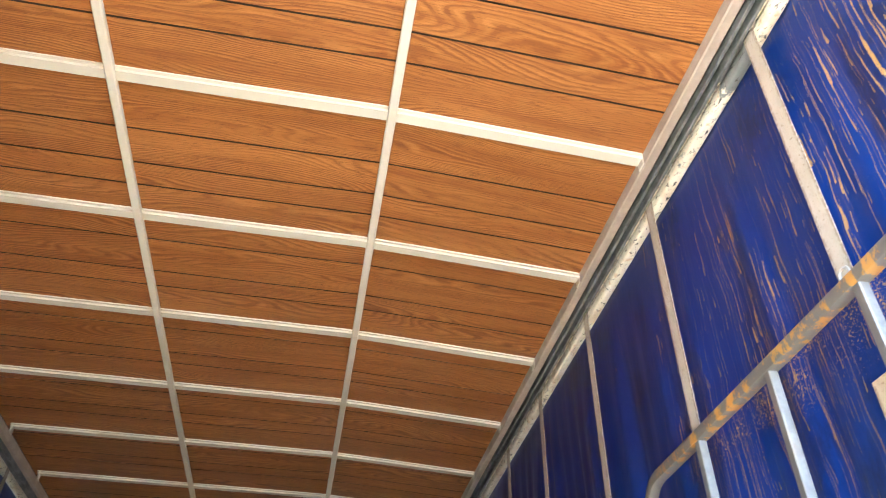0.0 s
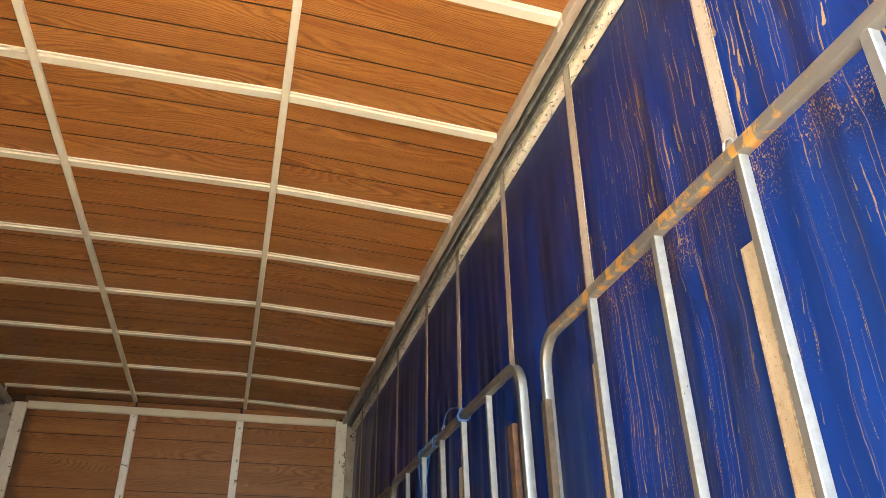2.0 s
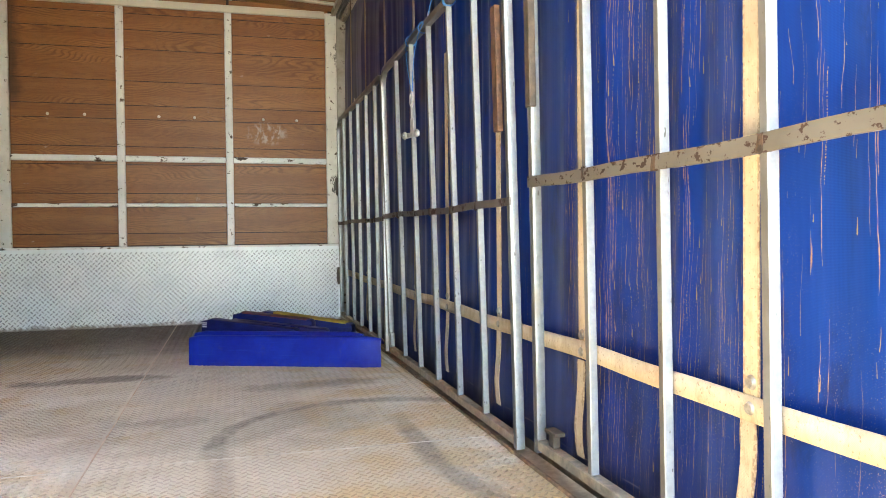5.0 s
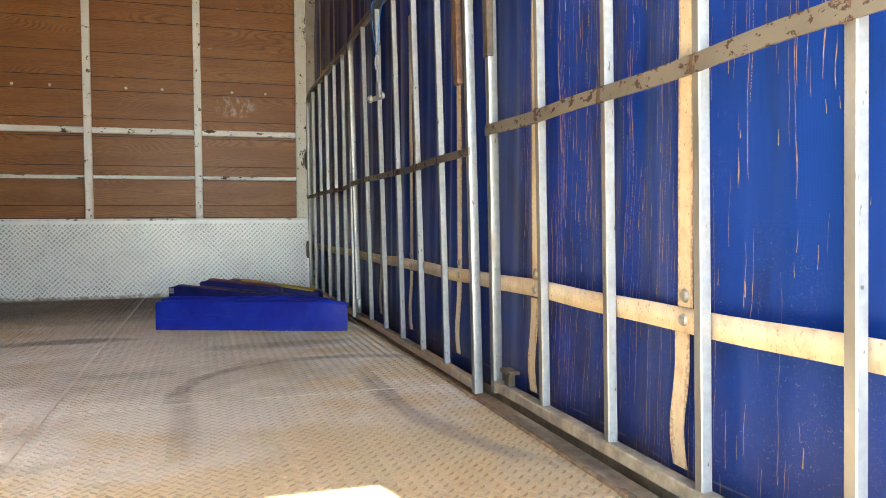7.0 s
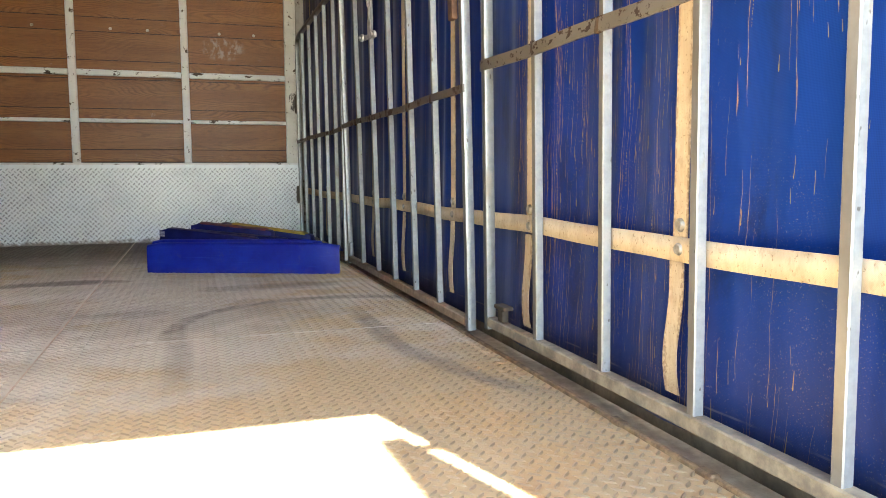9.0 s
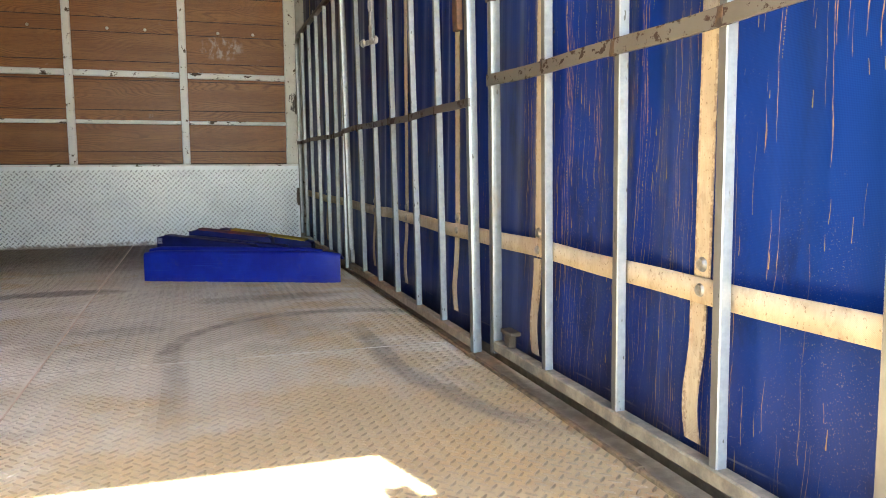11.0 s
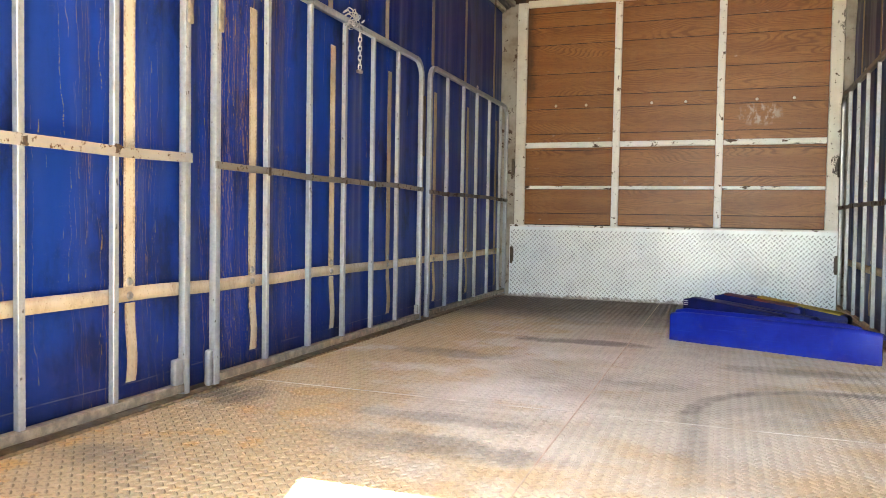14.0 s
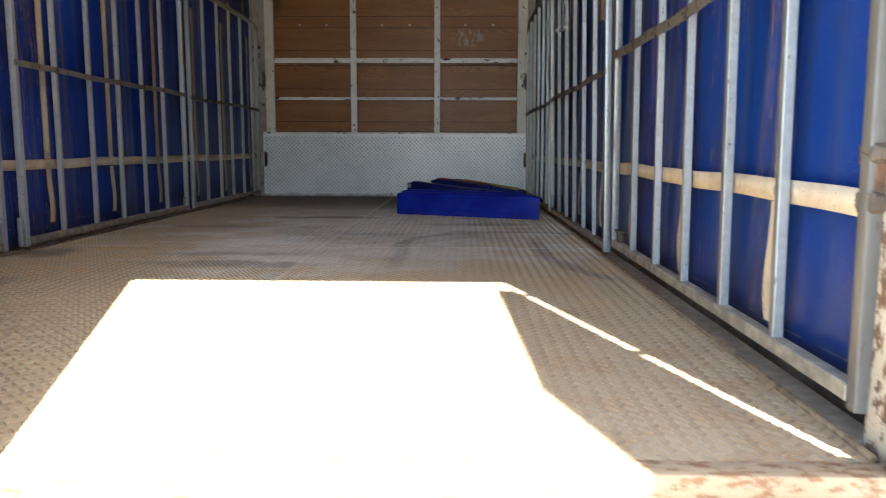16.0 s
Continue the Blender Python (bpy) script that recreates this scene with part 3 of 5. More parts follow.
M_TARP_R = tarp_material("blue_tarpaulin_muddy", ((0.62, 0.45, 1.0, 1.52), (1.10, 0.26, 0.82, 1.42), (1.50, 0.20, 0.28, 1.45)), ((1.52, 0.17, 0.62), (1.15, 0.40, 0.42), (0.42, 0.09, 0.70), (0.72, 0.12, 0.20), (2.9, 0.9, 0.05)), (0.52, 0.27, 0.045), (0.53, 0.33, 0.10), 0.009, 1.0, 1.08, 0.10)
# tone 1.55 paints this curtain brighter against the weak light on its side
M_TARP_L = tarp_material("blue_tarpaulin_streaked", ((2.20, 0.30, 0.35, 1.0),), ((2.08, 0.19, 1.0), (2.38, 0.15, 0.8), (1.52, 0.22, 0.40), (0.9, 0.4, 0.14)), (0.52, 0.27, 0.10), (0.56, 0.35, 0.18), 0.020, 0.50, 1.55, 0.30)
M_CEIL = laminate_material("ceiling_laminate", False, False)
M_WOOD = laminate_material("bulkhead_laminate", True, True)
M_WHITE = paint_material("white_batten_paint", (0.63, 0.595, 0.485), (0.25, 0.20, 0.15), 0.70, 0.74, 10, 0.12)
M_CHIP = paint_material("chipped_white_paint", (0.80, 0.81, 0.79), (0.06, 0.05, 0.04), 0.592, 0.625, 26, 0.22)
M_CHIP_H = paint_material("scraped_white_paint", (0.80, 0.81, 0.79), (0.05, 0.04, 0.035), 0.585, 0.615, 30, 0.22, (0.3, 1, 1))
M_GREASY = paint_material("greasy_dark_paint", (0.34, 0.315, 0.27), (0.05, 0.04, 0.03), 0.58, 0.64, 18, 0.8)
M_RAIL_PALE = paint_material("pale_flat_bar", (0.34, 0.32, 0.27), (0.06, 0.035, 0.02), 0.585, 0.62, 45, 0.5)
M_CORNER = paint_material("greasy_white_paint", (0.70, 0.69, 0.62), (0.06, 0.05, 0.04), 0.61, 0.64, 26, 0.3, grease=((1.02, 0.13, 0.95), (0.36, 0.08, 0.8), (1.98, 0.10, 0.75)))
M_POST = paint_material("flaking_cream_paint", (0.54, 0.475, 0.36), (0.10, 0.065, 0.04), 0.505, 0.535, 44, 0.7, (1, 1, 0.7))
M_BEAM = beam_material()
M_EDGE = plain_material("grey_edge_trim", (0.36, 0.30, 0.235), (0.48, 0.405, 0.31), 0.55, 0.0, 8)
M_TRACK = plain_material("grey_track_steel", (0.10, 0.108, 0.10), (0.24, 0.25, 0.235), 0.45, 0.2, 14, 0.3)
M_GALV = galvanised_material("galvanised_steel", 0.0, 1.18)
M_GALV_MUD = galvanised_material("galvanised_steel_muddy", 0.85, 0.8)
# brighter copy of the same steel, making up for dim light on the west
M_GALV_LIT = galvanised_material("galvanised_steel_lit", 0.0, 1.55)
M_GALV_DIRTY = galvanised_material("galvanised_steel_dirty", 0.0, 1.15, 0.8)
M_RAIL = paint_material("rusty_flat_bar", (0.118, 0.109, 0.090), (0.018, 0.016, 0.012), 0.565, 0.60, 60, 0.6, (1, 0.6, 1))
M_RAIL_GREY = paint_material("grey_flat_bar", (0.18, 0.165, 0.135), (0.04, 0.03, 0.02), 0.575, 0.61, 45, 0.5)
M_RAIL_DARK = paint_material("dirty_flat_bar", (0.10, 0.085, 0.07), (0.04, 0.03, 0.025), 0.54, 0.60, 14, 0.5)
M_STRAP = webbing_material("strap_webbing", False, (0.58, 0.505, 0.36), 0.5)
M_STRAP_TOP = webbing_material("upper_strap_webbing", False, (0.52, 0.47, 0.38), 0.35)
M_BAND = webbing_material("band_webbing", True, (0.58, 0.505, 0.365), 0.5)
M_FLOOR = floor_material("chequer_plate", False)
M_TREAD = floor_material("chequer_tread", True)
M_PLATE = plate_material("tread_plate", False)
M_PLATE_T = plate_material("tread_plate_bar", True)
M_RUST = plain_material("rusty_brown_steel", (0.07, 0.04, 0.027), (0.18, 0.095, 0.055), 0.65, 0.2, 25, 0.4)
M_WELD = plain_material("rusty_weld", (0.035, 0.025, 0.02), (0.13, 0.08, 0.045), 0.65, 0.1, 60, 0.5)
M_BROWN = plain_material("grey_brown_cover", (0.055, 0.043, 0.032), (0.115, 0.088, 0.062), 0.6, 0.1, 25, 0.3)
M_SEAM = plain_material("dusty_seam", (0.38, 0.35, 0.29), (0.76, 0.73, 0.66), 0.7, 0.0, 9, 0.3)
M_SEAM_RUST = plain_material("rusty_seam", (0.50, 0.385, 0.275), (0.64, 0.56, 0.455), 0.7, 0.0, 16, 0.3)
M_DARK = plain_material("dark_wire_and_gap_shade", (0.02, 0.018, 0.016), (0.06, 0.05, 0.04), 0.55, 0.3, 30, 0.4)
M_SOLE = plain_material("dusty_galvanised_rail", (0.20, 0.18, 0.14), (0.41, 0.355, 0.255), 0.55, 0.15, 22, 0.35)
M_RIDGE = plain_material("rusty_edge_angle", (0.13, 0.085, 0.05), (0.36, 0.25, 0.14), 0.6, 0.2, 40, 0.5)
M_CURB = plain_material("dusty_steel_edge", (0.28, 0.215, 0.145), (0.44, 0.35, 0.235), 0.75, 0.0, 26, 0.6)
M_SUN_BAFFLE = plain_material("brown_sun_baffle", (0.17, 0.125, 0.08), (0.32, 0.245, 0.16), 0.8, 0.0, 12, 0.4)
M_RUBBER = plain_material("black_underframe", (0.018, 0.018, 0.018), (0.04, 0.037, 0.034), 0.7, 0.0, 9)
M_BLUE = board_material("blue_plastic", (0.003, 0.012, 0.25), (0.005, 0.030, 0.36), 0.5)
M_BLUE_DARK = board_material("dark_blue_plastic", (0.006, 0.009, 0.06), (0.010, 0.018, 0.13), 0.25)
M_RED = plain_material("faded_red_plastic", (0.04, 0.010, 0.025), (0.15, 0.025, 0.02), 0.5, 0.0, 14)
M_YELLOW = plain_material("worn_yellow_plastic", (0.34, 0.22, 0.015), (0.46, 0.33, 0.05), 0.5, 0.0, 20)
M_LABEL = plain_material("pale_print", (0.45, 0.45, 0.46), (0.60, 0.60, 0.60), 0.6, 0.0, 60)
M_CORD = plain_material("blue_cord", (0.02, 0.13, 0.45), (0.05, 0.25, 0.62), 0.55, 0.0, 60)
M_ZINC = plain_material("zinc_plated_steel", (0.40, 0.40, 0.385), (0.56, 0.56, 0.54), 0.42, 0.6, 50)
M_BOLT = plain_material("pale_bolt_head", (0.50, 0.42, 0.30), (0.66, 0.58, 0.45), 0.4, 0.5, 60)
M_RIVET = plain_material("dull_metal_rivet", (0.24, 0.23, 0.20), (0.40, 0.385, 0.34), 0.4, 0.5, 60)
M_OUTER = plain_material("white_body_panel", (0.58, 0.58, 0.56), (0.68, 0.68, 0.66), 0.45, 0.0, 3)
M_GROUND = plain_material("dusty_concrete_yard", (0.42, 0.38, 0.33), (0.54, 0.50, 0.43), 0.85, 0.0, 0.8, 0.4)
M_BACK = plain_material("groove_backing", (0.035, 0.018, 0.009), (0.06, 0.03, 0.015), 0.8, 0.0, 10)


# ---- mesh helpers ----
def finish(name, bm, material, smooth=True):
    me = bpy.data.meshes.new(name)
    bmesh.ops.recalc_face_normals(bm, faces=bm.faces)
    bm.to_mesh(me)
    bm.free()
    me.materials.append(material)
    if smooth:
        me.shade_smooth()
        me.set_sharp_from_angle(angle=radians(35))
    return me


def part(name, bm, material, parent, label=""):
    ob = new(name, finish(name, bm, material))
    ob.parent = parent
    return tagged(ob, label)


def thing(name, at, label, category, group="", kind=""):
    ob = new(name)
    ob.empty_display_size = 0.1
    ob.location = at
    return tagged(ob, label, category, group, kind)


def structure(name, bm, material, label, category=""):
    return tagged(new(name, finish(name, bm, material)), label, category, "", "structure")


def add_box(bm, x0, x1, y0, y1, z0, z1, bevel=0.0, segments=1, turn=None):
    m = Matrix.Translation(((x0 + x1) / 2, (y0 + y1) / 2, (z0 + z1) / 2)) @ Matrix.Diagonal((x1 - x0, y1 - y0, z1 - z0, 1))
    made = bmesh.ops.create_cube(bm, size=1, matrix=(turn @ m) if turn else m)["verts"]
    if bevel:
        edges = list({e for v in made for e in v.link_edges})
        bmesh.ops.bevel(bm, geom=edges, offset=bevel, segments=segments, affect="EDGES", profile=0.5)
    return bm


def box(*a, **k):
    return add_box(bmesh.new(), *a, **k)


def add_sweep(bm, points, section, across, closed=False):
    """Carries a section (offsets along `across` and along the path's own normal) down a path in the plane that `across` is normal to."""
    across = Vector(across).normalized()
    points = [Vector(p) for p in points]
    rings, count = [], len(points)
    for i, p in enumerate(points):
        before = points[(i - 1) % count] if closed or i else p
        after = points[(i + 1) % count] if closed or i < count - 1 else p
        normal = across.cross((after - before).normalized())
        rings.append([bm.verts.new(p + across * u + normal * v) for u, v in section])
    n = len(section)
    for i in range(count if closed else count - 1):
        a, b = rings[i], rings[(i + 1) % count]
        for j in range(n):
            bm.faces.new((a[j], a[(j + 1) % n], b[(j + 1) % n], b[j]))
    if not closed:
        bm.faces.new(rings[0])
        bm.faces.new(list(reversed(rings[-1])))
    return bm


def add_cord(bm, points, radius, sides=6, closed=False):
    """A round cord through points anywhere in space."""
    points = [Vector(p) for p in points]
    rings, count = [], len(points)
    side = Vector((0.31, 0.17, 0.93))
    for i, p in enumerate(points):
        before = points[(i - 1) % count] if closed or i else p
        after = points[(i + 1) % count] if closed or i < count - 1 else p
        way = (after - before).normalized()
        side = (side - way * side.dot(way)).normalized()
        up = way.cross(side)
        rings.append([bm.verts.new(p + (side * math.cos(a) + up * math.sin(a)) * radius) for a in (2 * math.pi * j / sides for j in range(sides))])
    for i in range(count if closed else count - 1):
        a, b = rings[i], rings[(i + 1) % count]
        for j in range(sides):
            bm.faces.new((a[j], a[(j + 1) % sides], b[(j + 1) % sides], b[j]))
    if not closed:
        bm.faces.new(rings[0])
        bm.faces.new(list(reversed(rings[-1])))
    return bm


def add_disc(bm, centre, axis, radius, depth, sides=14, bevel=0.0):
    m = Matrix.Translation(centre) @ Vector(axis).to_track_quat("Z", "Y").to_matrix().to_4x4()
    made = bmesh.ops.create_cone(bm, cap_ends=True, segments=sides, radius1=radius, radius2=radius - bevel, depth=depth, matrix=m)
    return made["verts"]


def rounded(w, h, r, n=2):
    """A rounded rectangle, w by h, as a section."""
    pts = []
    for cx, cy, a0 in ((w / 2 - r, h / 2 - r, 0), (-w / 2 + r, h / 2 - r, 90), (-w / 2 + r, -h / 2 + r, 180), (w / 2 - r, -h / 2 + r, 270)):
        for i in range(n + 1):
            a = radians(a0 + 90 * i / n)
            pts.append((cx + r * math.cos(a), cy + r * math.sin(a)))
    return pts


# ---- plan ----
LEN = 5.6            # bulkhead face
REAR = -0.145        # edge of the floor at the open end
GATE_X = 1.20
TARP_X = 1.228
CEIL = 2.362
RIB0, RIB_STEP = 1.361, 0.576
MULL = (-0.344, 0.417)
HEADER = 2.234

# ground and underframe
bm = bmesh.new()
bmesh.ops.create_grid(bm, x_segments=8, y_segments=8, size=1500, matrix=Matrix.Translation((0, 0, -1.10)))
structure("ground", bm, M_GROUND, "dusty pale concrete yard round the lorry", "ground")
structure("underframe", box(-1.19, 1.19, REAR + 0.03, LEN + 0.1, -1.10, -0.055), M_RUBBER, "plain black underframe that carries the load floor", "underframe")

# floor plate with its raised treads
bm = box(-1.195, 0.010, REAR, 2.108, -0.05, 0.0)
floor = structure("floor", bm, M_FLOOR, "dusty brown steel chequer plate floor with sand and tyre marks", "floor")
for x0, x1, y0, y1 in ((0.014, 1.195, REAR, 2.108), (-1.195, 0.010, 2.112, LEN), (0.014, 1.195, 2.112, LEN)):
    part("floor_plate", box(x0, x1, y0, y1, -0.05, random.uniform(-0.0006, 0.0006)), M_FLOOR, floor)

for x0, x1, y0, y1 in ((0.0095, 0.0145, REAR + 0.01, LEN - 0.03), (-1.17, 0.005, 2.1072, 2.1128), (0.019, 1.17, 2.1072, 2.1128)):
    part("weld_seam", box(x0, x1, y0, y1, -0.002, 0.0018, bevel=0.0008), M_SEAM if x1 - x0 > 0.1 else M_SEAM_RUST, floor, "dusty weld seam")


def treads(x0, x1, y0, y1, step, length, width, height, shift, bare=()):
    """Two crossed sets of low lozenge bars on a square grid: vertices and faces."""
    verts, faces = [], []
    rows, cols = int((y1 - y0) / step), int((x1 - x0) / step)
    for j in range(rows):
        for i in range(cols):
            for k in (0, 1):
                cx, cy = x0 + (i + 0.3 + 0.5 * k) * step, y0 + (j + 0.3 + shift * k) * step
                if any(lo < (cx, cy)[axis] < hi for axis, lo, hi in bare):
                    continue
                s = math.sqrt(0.5)
                ax, ay = (s, s) if k else (s, -s)
                bx, by = -ay, ax
                n = len(verts)
                for u, v, w in ((-0.5, 0, 0), (-0.18, -0.5, 0), (0.18, -0.5, 0), (0.5, 0, 0), (0.18, 0.5, 0), (-0.18, 0.5, 0), (-0.30, 0, 1), (0.30, 0, 1)):
                    verts.append((cx + ax * u * length + bx * v * width, cy + ay * u * length + by * v * width, w * height))
                for f in ((0, 1, 6), (1, 2, 7, 6), (2, 3, 7), (3, 4, 7), (4, 5, 6, 7), (5, 0, 6)):
                    faces.append(tuple(n + q for q in f))
    return verts, faces


def tread_object(name, data, material, parent, m=None):
    me = bpy.data.meshes.new(name)
    me.from_pydata(data[0], [], data[1])
    me.materials.append(material)
    ob = new(name, me)
    ob.parent = parent
    if m:
        ob.matrix_basis = m
    return tagged(ob, "raised lozenge bars of the chequer plate", kind="stuff")


tread_object("tread", treads(-1.188, 1.190, REAR - 0.002, LEN - 0.01, 0.0325, 0.0300, 0.0084, 0.0028, 0.5, ((0, 0.006, 0.018), (1, 2.104, 2.116))), M_TREAD, floor)

# floor edges: a worn angle, a flat rail and the gap to the curtain
for side, name in ((1, "floor_edge_east"), (-1, "floor_edge_west")):
    a, b = sorted((side * 1.188, side * 1.200))
    bm = box(a, b, REAR, LEN, -0.002, 0.009, bevel=0.004, segments=2)
    for y in (0.42, 0.75, 1.02, 1.9, 3.1):
        a, b = sorted((side * 1.183, side * 1.205))
        add_box(bm, a, b, y, y + 0.045, -0.002, 0.011, bevel=0.004)
    edge = structure(name, bm, M_RIDGE, "dark rusty steel edge angle along the load floor", "floor edge")
    a, b = sorted((side * 1.202, side * 1.252))
    part("flat_strip", box(a, b, REAR + 0.07, LEN, -0.05, 0.003, bevel=0.002), M_CURB, edge, "flat dusty steel strip")
    a, b = sorted((side * 1.20, side * 1.300))
    # added filler that stops light leaking up past the floor edge
    bm = box(a, b, REAR + 0.07, LEN + 0.1, -0.25, -0.052)
    a, b = sorted((side * 1.290, side * 1.300))
    rail_ob = structure("side_light_stop", bm, M_RUBBER, "added black filler that closes the gap under the curtain to light", "side rail")
    # added baffle behind the hem: dark backing, and blocks sun from the strip
    part("sun_baffle", box(a, b, REAR + 0.07, LEN + 0.1, -0.0515, 0.42), M_SUN_BAFFLE, rail_ob, "added brown baffle behind the hem that keeps sun off the floor strip")
bm = box(-1.25, 1.25, REAR - 0.055, REAR - 0.002, -0.06, 0.002, bevel=0.006, segments=2)
add_box(bm, -1.25, 1.25, REAR - 0.20, REAR - 0.057, -0.20, -0.075, bevel=0.006)
structure("rear_sill", bm, paint_material("worn_rear_sill", (0.40, 0.295, 0.18), (0.17, 0.105, 0.06), 0.49, 0.60, 70, 0.6, (0.4, 1, 1)), "worn rusty cream rear sill of the load floor", "sill")


# curtains
def curtain(name, side, y0, y1, z0, z1, material, label, seed):
    rng = random.Random(seed)
    waves = [(rng.uniform(6, 26), rng.uniform(0, 6.3), rng.uniform(0.4, 1.0)) for _ in range(6)] + [(rng.uniform(35, 75), rng.uniform(0, 6.3), rng.uniform(0.15, 0.4)) for _ in range(5)]
    ny, nz = 520, 24
    verts, faces = [], []
    for j in range(nz + 1):
        z = z0 + (z1 - z0) * j / nz
        for i in range(ny + 1):
            y = y0 + (y1 - y0) * i / ny
            fold = sum(a * math.sin(w * y + p + 0.5 * math.sin(z * 2 + p)) for w, p, a in waves) / 3
            slack = 0.036 * math.sin(math.pi * (z - z0) / (z1 - z0)) ** 0.7
            # held flat by the straps, bellying out between them
            slack *= 1.0 - 0.75 * min(max((y - 2.6) / 1.6, 0.0), 1.0)
            belly = 0.020 * abs(math.sin(math.pi * (y - 0.325) / 0.632))
            # at the top it is drawn outward, flat under the rail
            top = min(max((z - 1.90) / 0.32, 0.0), 1.0)
            verts.append((side * (TARP_X + (belly + slack * max(0.0, 0.45 + 0.5 * fold)) * (1 - top) + 0.028 * top), y, z))
    for j in range(nz):
        for i in range(ny):
            a = j * (ny + 1) + i
            faces.append((a, a + 1, a + ny + 2, a + ny + 1))
    me = bpy.data.meshes.new(name)
    me.from_pydata(verts, [], faces)
    me.materials.append(material)
    me.shade_smooth()
    ob = tagged(new(name, me), label, "curtain", "", "structure")
    s = ob.modifiers.new("thickness", "SOLIDIFY")
    s.thickness, s.offset = 0.0015, 0
    return ob


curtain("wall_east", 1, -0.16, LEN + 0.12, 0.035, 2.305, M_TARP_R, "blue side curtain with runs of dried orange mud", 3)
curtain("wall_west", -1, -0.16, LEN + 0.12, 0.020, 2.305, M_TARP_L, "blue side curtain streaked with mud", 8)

# ceiling: laminate planks above the battens, slightly crowned
def crown(x):
    return -0.040 * max(0.0, x - 0.416) / 0.72


def add_strip(bm, x0, x1, y0, y1, z0, z1, n=6):
    """A board across the roof that follows its crown."""
    rings = []
    for i in range(n + 1):
        x = x0 + (x1 - x0) * i / n
        rings.append([bm.verts.new((x, y, z + crown(x))) for y, z in ((y0, z0), (y1, z0), (y1, z1), (y0, z1))])
    for a, b in zip(rings, rings[1:]):
        for j in range(4):
            bm.faces.new((a[j], a[(j + 1) % 4], b[(j + 1) % 4], b[j]))
    bm.faces.new(rings[0])
    bm.faces.new(list(reversed(rings[-1])))


bm = bmesh.new()
GROOVES = (-0.16, 0.031, 0.306, 0.444, 0.542, 0.798, 0.961, 1.088, 1.185, 1.389, 1.563, 1.703, 1.802, 2.07, 2.251, 2.343, 2.628, 2.815, 2.904, 3.179, 3.366, 3.464, 3.74, 3.927, 4.025, 4.301, 4.488, 4.586, 4.861, 5.048, 5.147, 5.353, LEN + 0.02)
cells_x = (-1.20, MULL[0], MULL[1], 1.20)
k0 = -3
for c in range(3):
    for y0, y1 in zip(GROOVES, GROOVES[1:]):
        add_strip(bm, cells_x[c] + 0.001, cells_x[c + 1] - 0.001, y0 + 0.0030, y1 - 0.0030, CEIL, CEIL + 0.0060)
ceiling = structure("ceiling", bm, M_CEIL, "orange-brown wood-print laminate ceiling boards", "ceiling")
# the boards' tongue-and-groove edges are stained dark
ceiling.data.materials.append(M_BACK)
for face in ceiling.data.polygons:
    if abs(face.normal.y) > 0.9:
        face.material_index = 1
bm = bmesh.new()
add_strip(bm, -1.20, 1.20, -0.16, LEN + 0.008, CEIL + 0.0065, CEIL + 0.0095, 24)
structure("ceiling_backing", bm, M_BACK, "dark backing above the ceiling boards", "ceiling")
structure("roof", box(-1.30, 1.30, -0.25, LEN + 0.16, CEIL + 0.013, CEIL + 0.06), M_OUTER, "plain white roof panel above the boards", "roof")
ribs = thing("ceiling_battens", (0, 0, CEIL), "cream-painted batten grid under the boards", "battens", "", "structure")
bm = bmesh.new()
add_strip(bm, -1.155, 1.143, -0.022, 0.022, -0.006, -0.0005, 12)
add_strip(bm, -1.155, 1.143, -0.013, 0.019, -0.015, -0.0065, 12)
for side in (1, -1):
    add_box(bm, *sorted((side * 1.143, side * 1.150)), -0.018, 0.018, -0.078 if side > 0 else -0.050, -0.030 if side > 0 else -0.004, bevel=0.002)
rib_mesh = finish("rib", bm, M_WHITE)
for k in range(k0 + 1, 8):
    ob = new("rib", rib_mesh)
    ob.parent = ribs
    ob.location = (0, RIB0 + RIB_STEP * k, 0)
for x in MULL:
    part("runner", box(x - 0.013, x + 0.013, -0.16, LEN - 0.03, -0.021, -0.0005, bevel=0.003), M_WHITE, ribs)

# side beams with the curtain track
for side, name in ((1, "curtain_rail_east"), (-1, "curtain_rail_west")):
    def span(a, b):
        return sorted((side * a, side * b))
    bm = box(*span(1.146, 1.176), -0.2, LEN, 2.281, 2.325, bevel=0.004)
    structure("trim", bm, M_EDGE, "grey-beige painted trim strip at the edge of the boards", "trim")
    bm = box(*span(1.214, 1.262), -0.2, LEN, 2.284, 2.360, bevel=0.004)
    add_box(bm, *span(1.224, 1.256), -0.2, LEN, 2.243, 2.282, bevel=0.010, segments=3)
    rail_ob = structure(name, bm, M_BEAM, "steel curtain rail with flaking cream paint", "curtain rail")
    # solid dark fill: the track gap's shade made as a box
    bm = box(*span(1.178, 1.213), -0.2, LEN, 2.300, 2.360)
    part("channel", bm, M_DARK, rail_ob, "dark fill standing in for the shade of the track gap")
    for xa, xb, z in ((1.184, 1.194, 2.272), (1.204, 1.213, 2.264)):
        part("track_lip", box(*span(xa, xb), -0.2, LEN, z, 2.299, bevel=0.002), M_TRACK, rail_ob, "grey steel lip of the curtain track")
    for k in range(9):
        y = 0.62 + 0.576 * k
        part("weld_bead", add_cord(bmesh.new(), [Vector((side * (1.2185 + 0.0012 * (i % 2)), y + 0.011 * i, 2.2815 + 0.001 * (i % 3))) for i in range(7)], 0.0042, 6), M_TRACK, rail_ob, "rough weld bead")
    structure("wall_cap", box(*span(1.30, 1.285), -0.25, LEN + 0.15, 2.23, CEIL + 0.02), M_OUTER, "outer edge of the roof over the curtain", "roof edge")

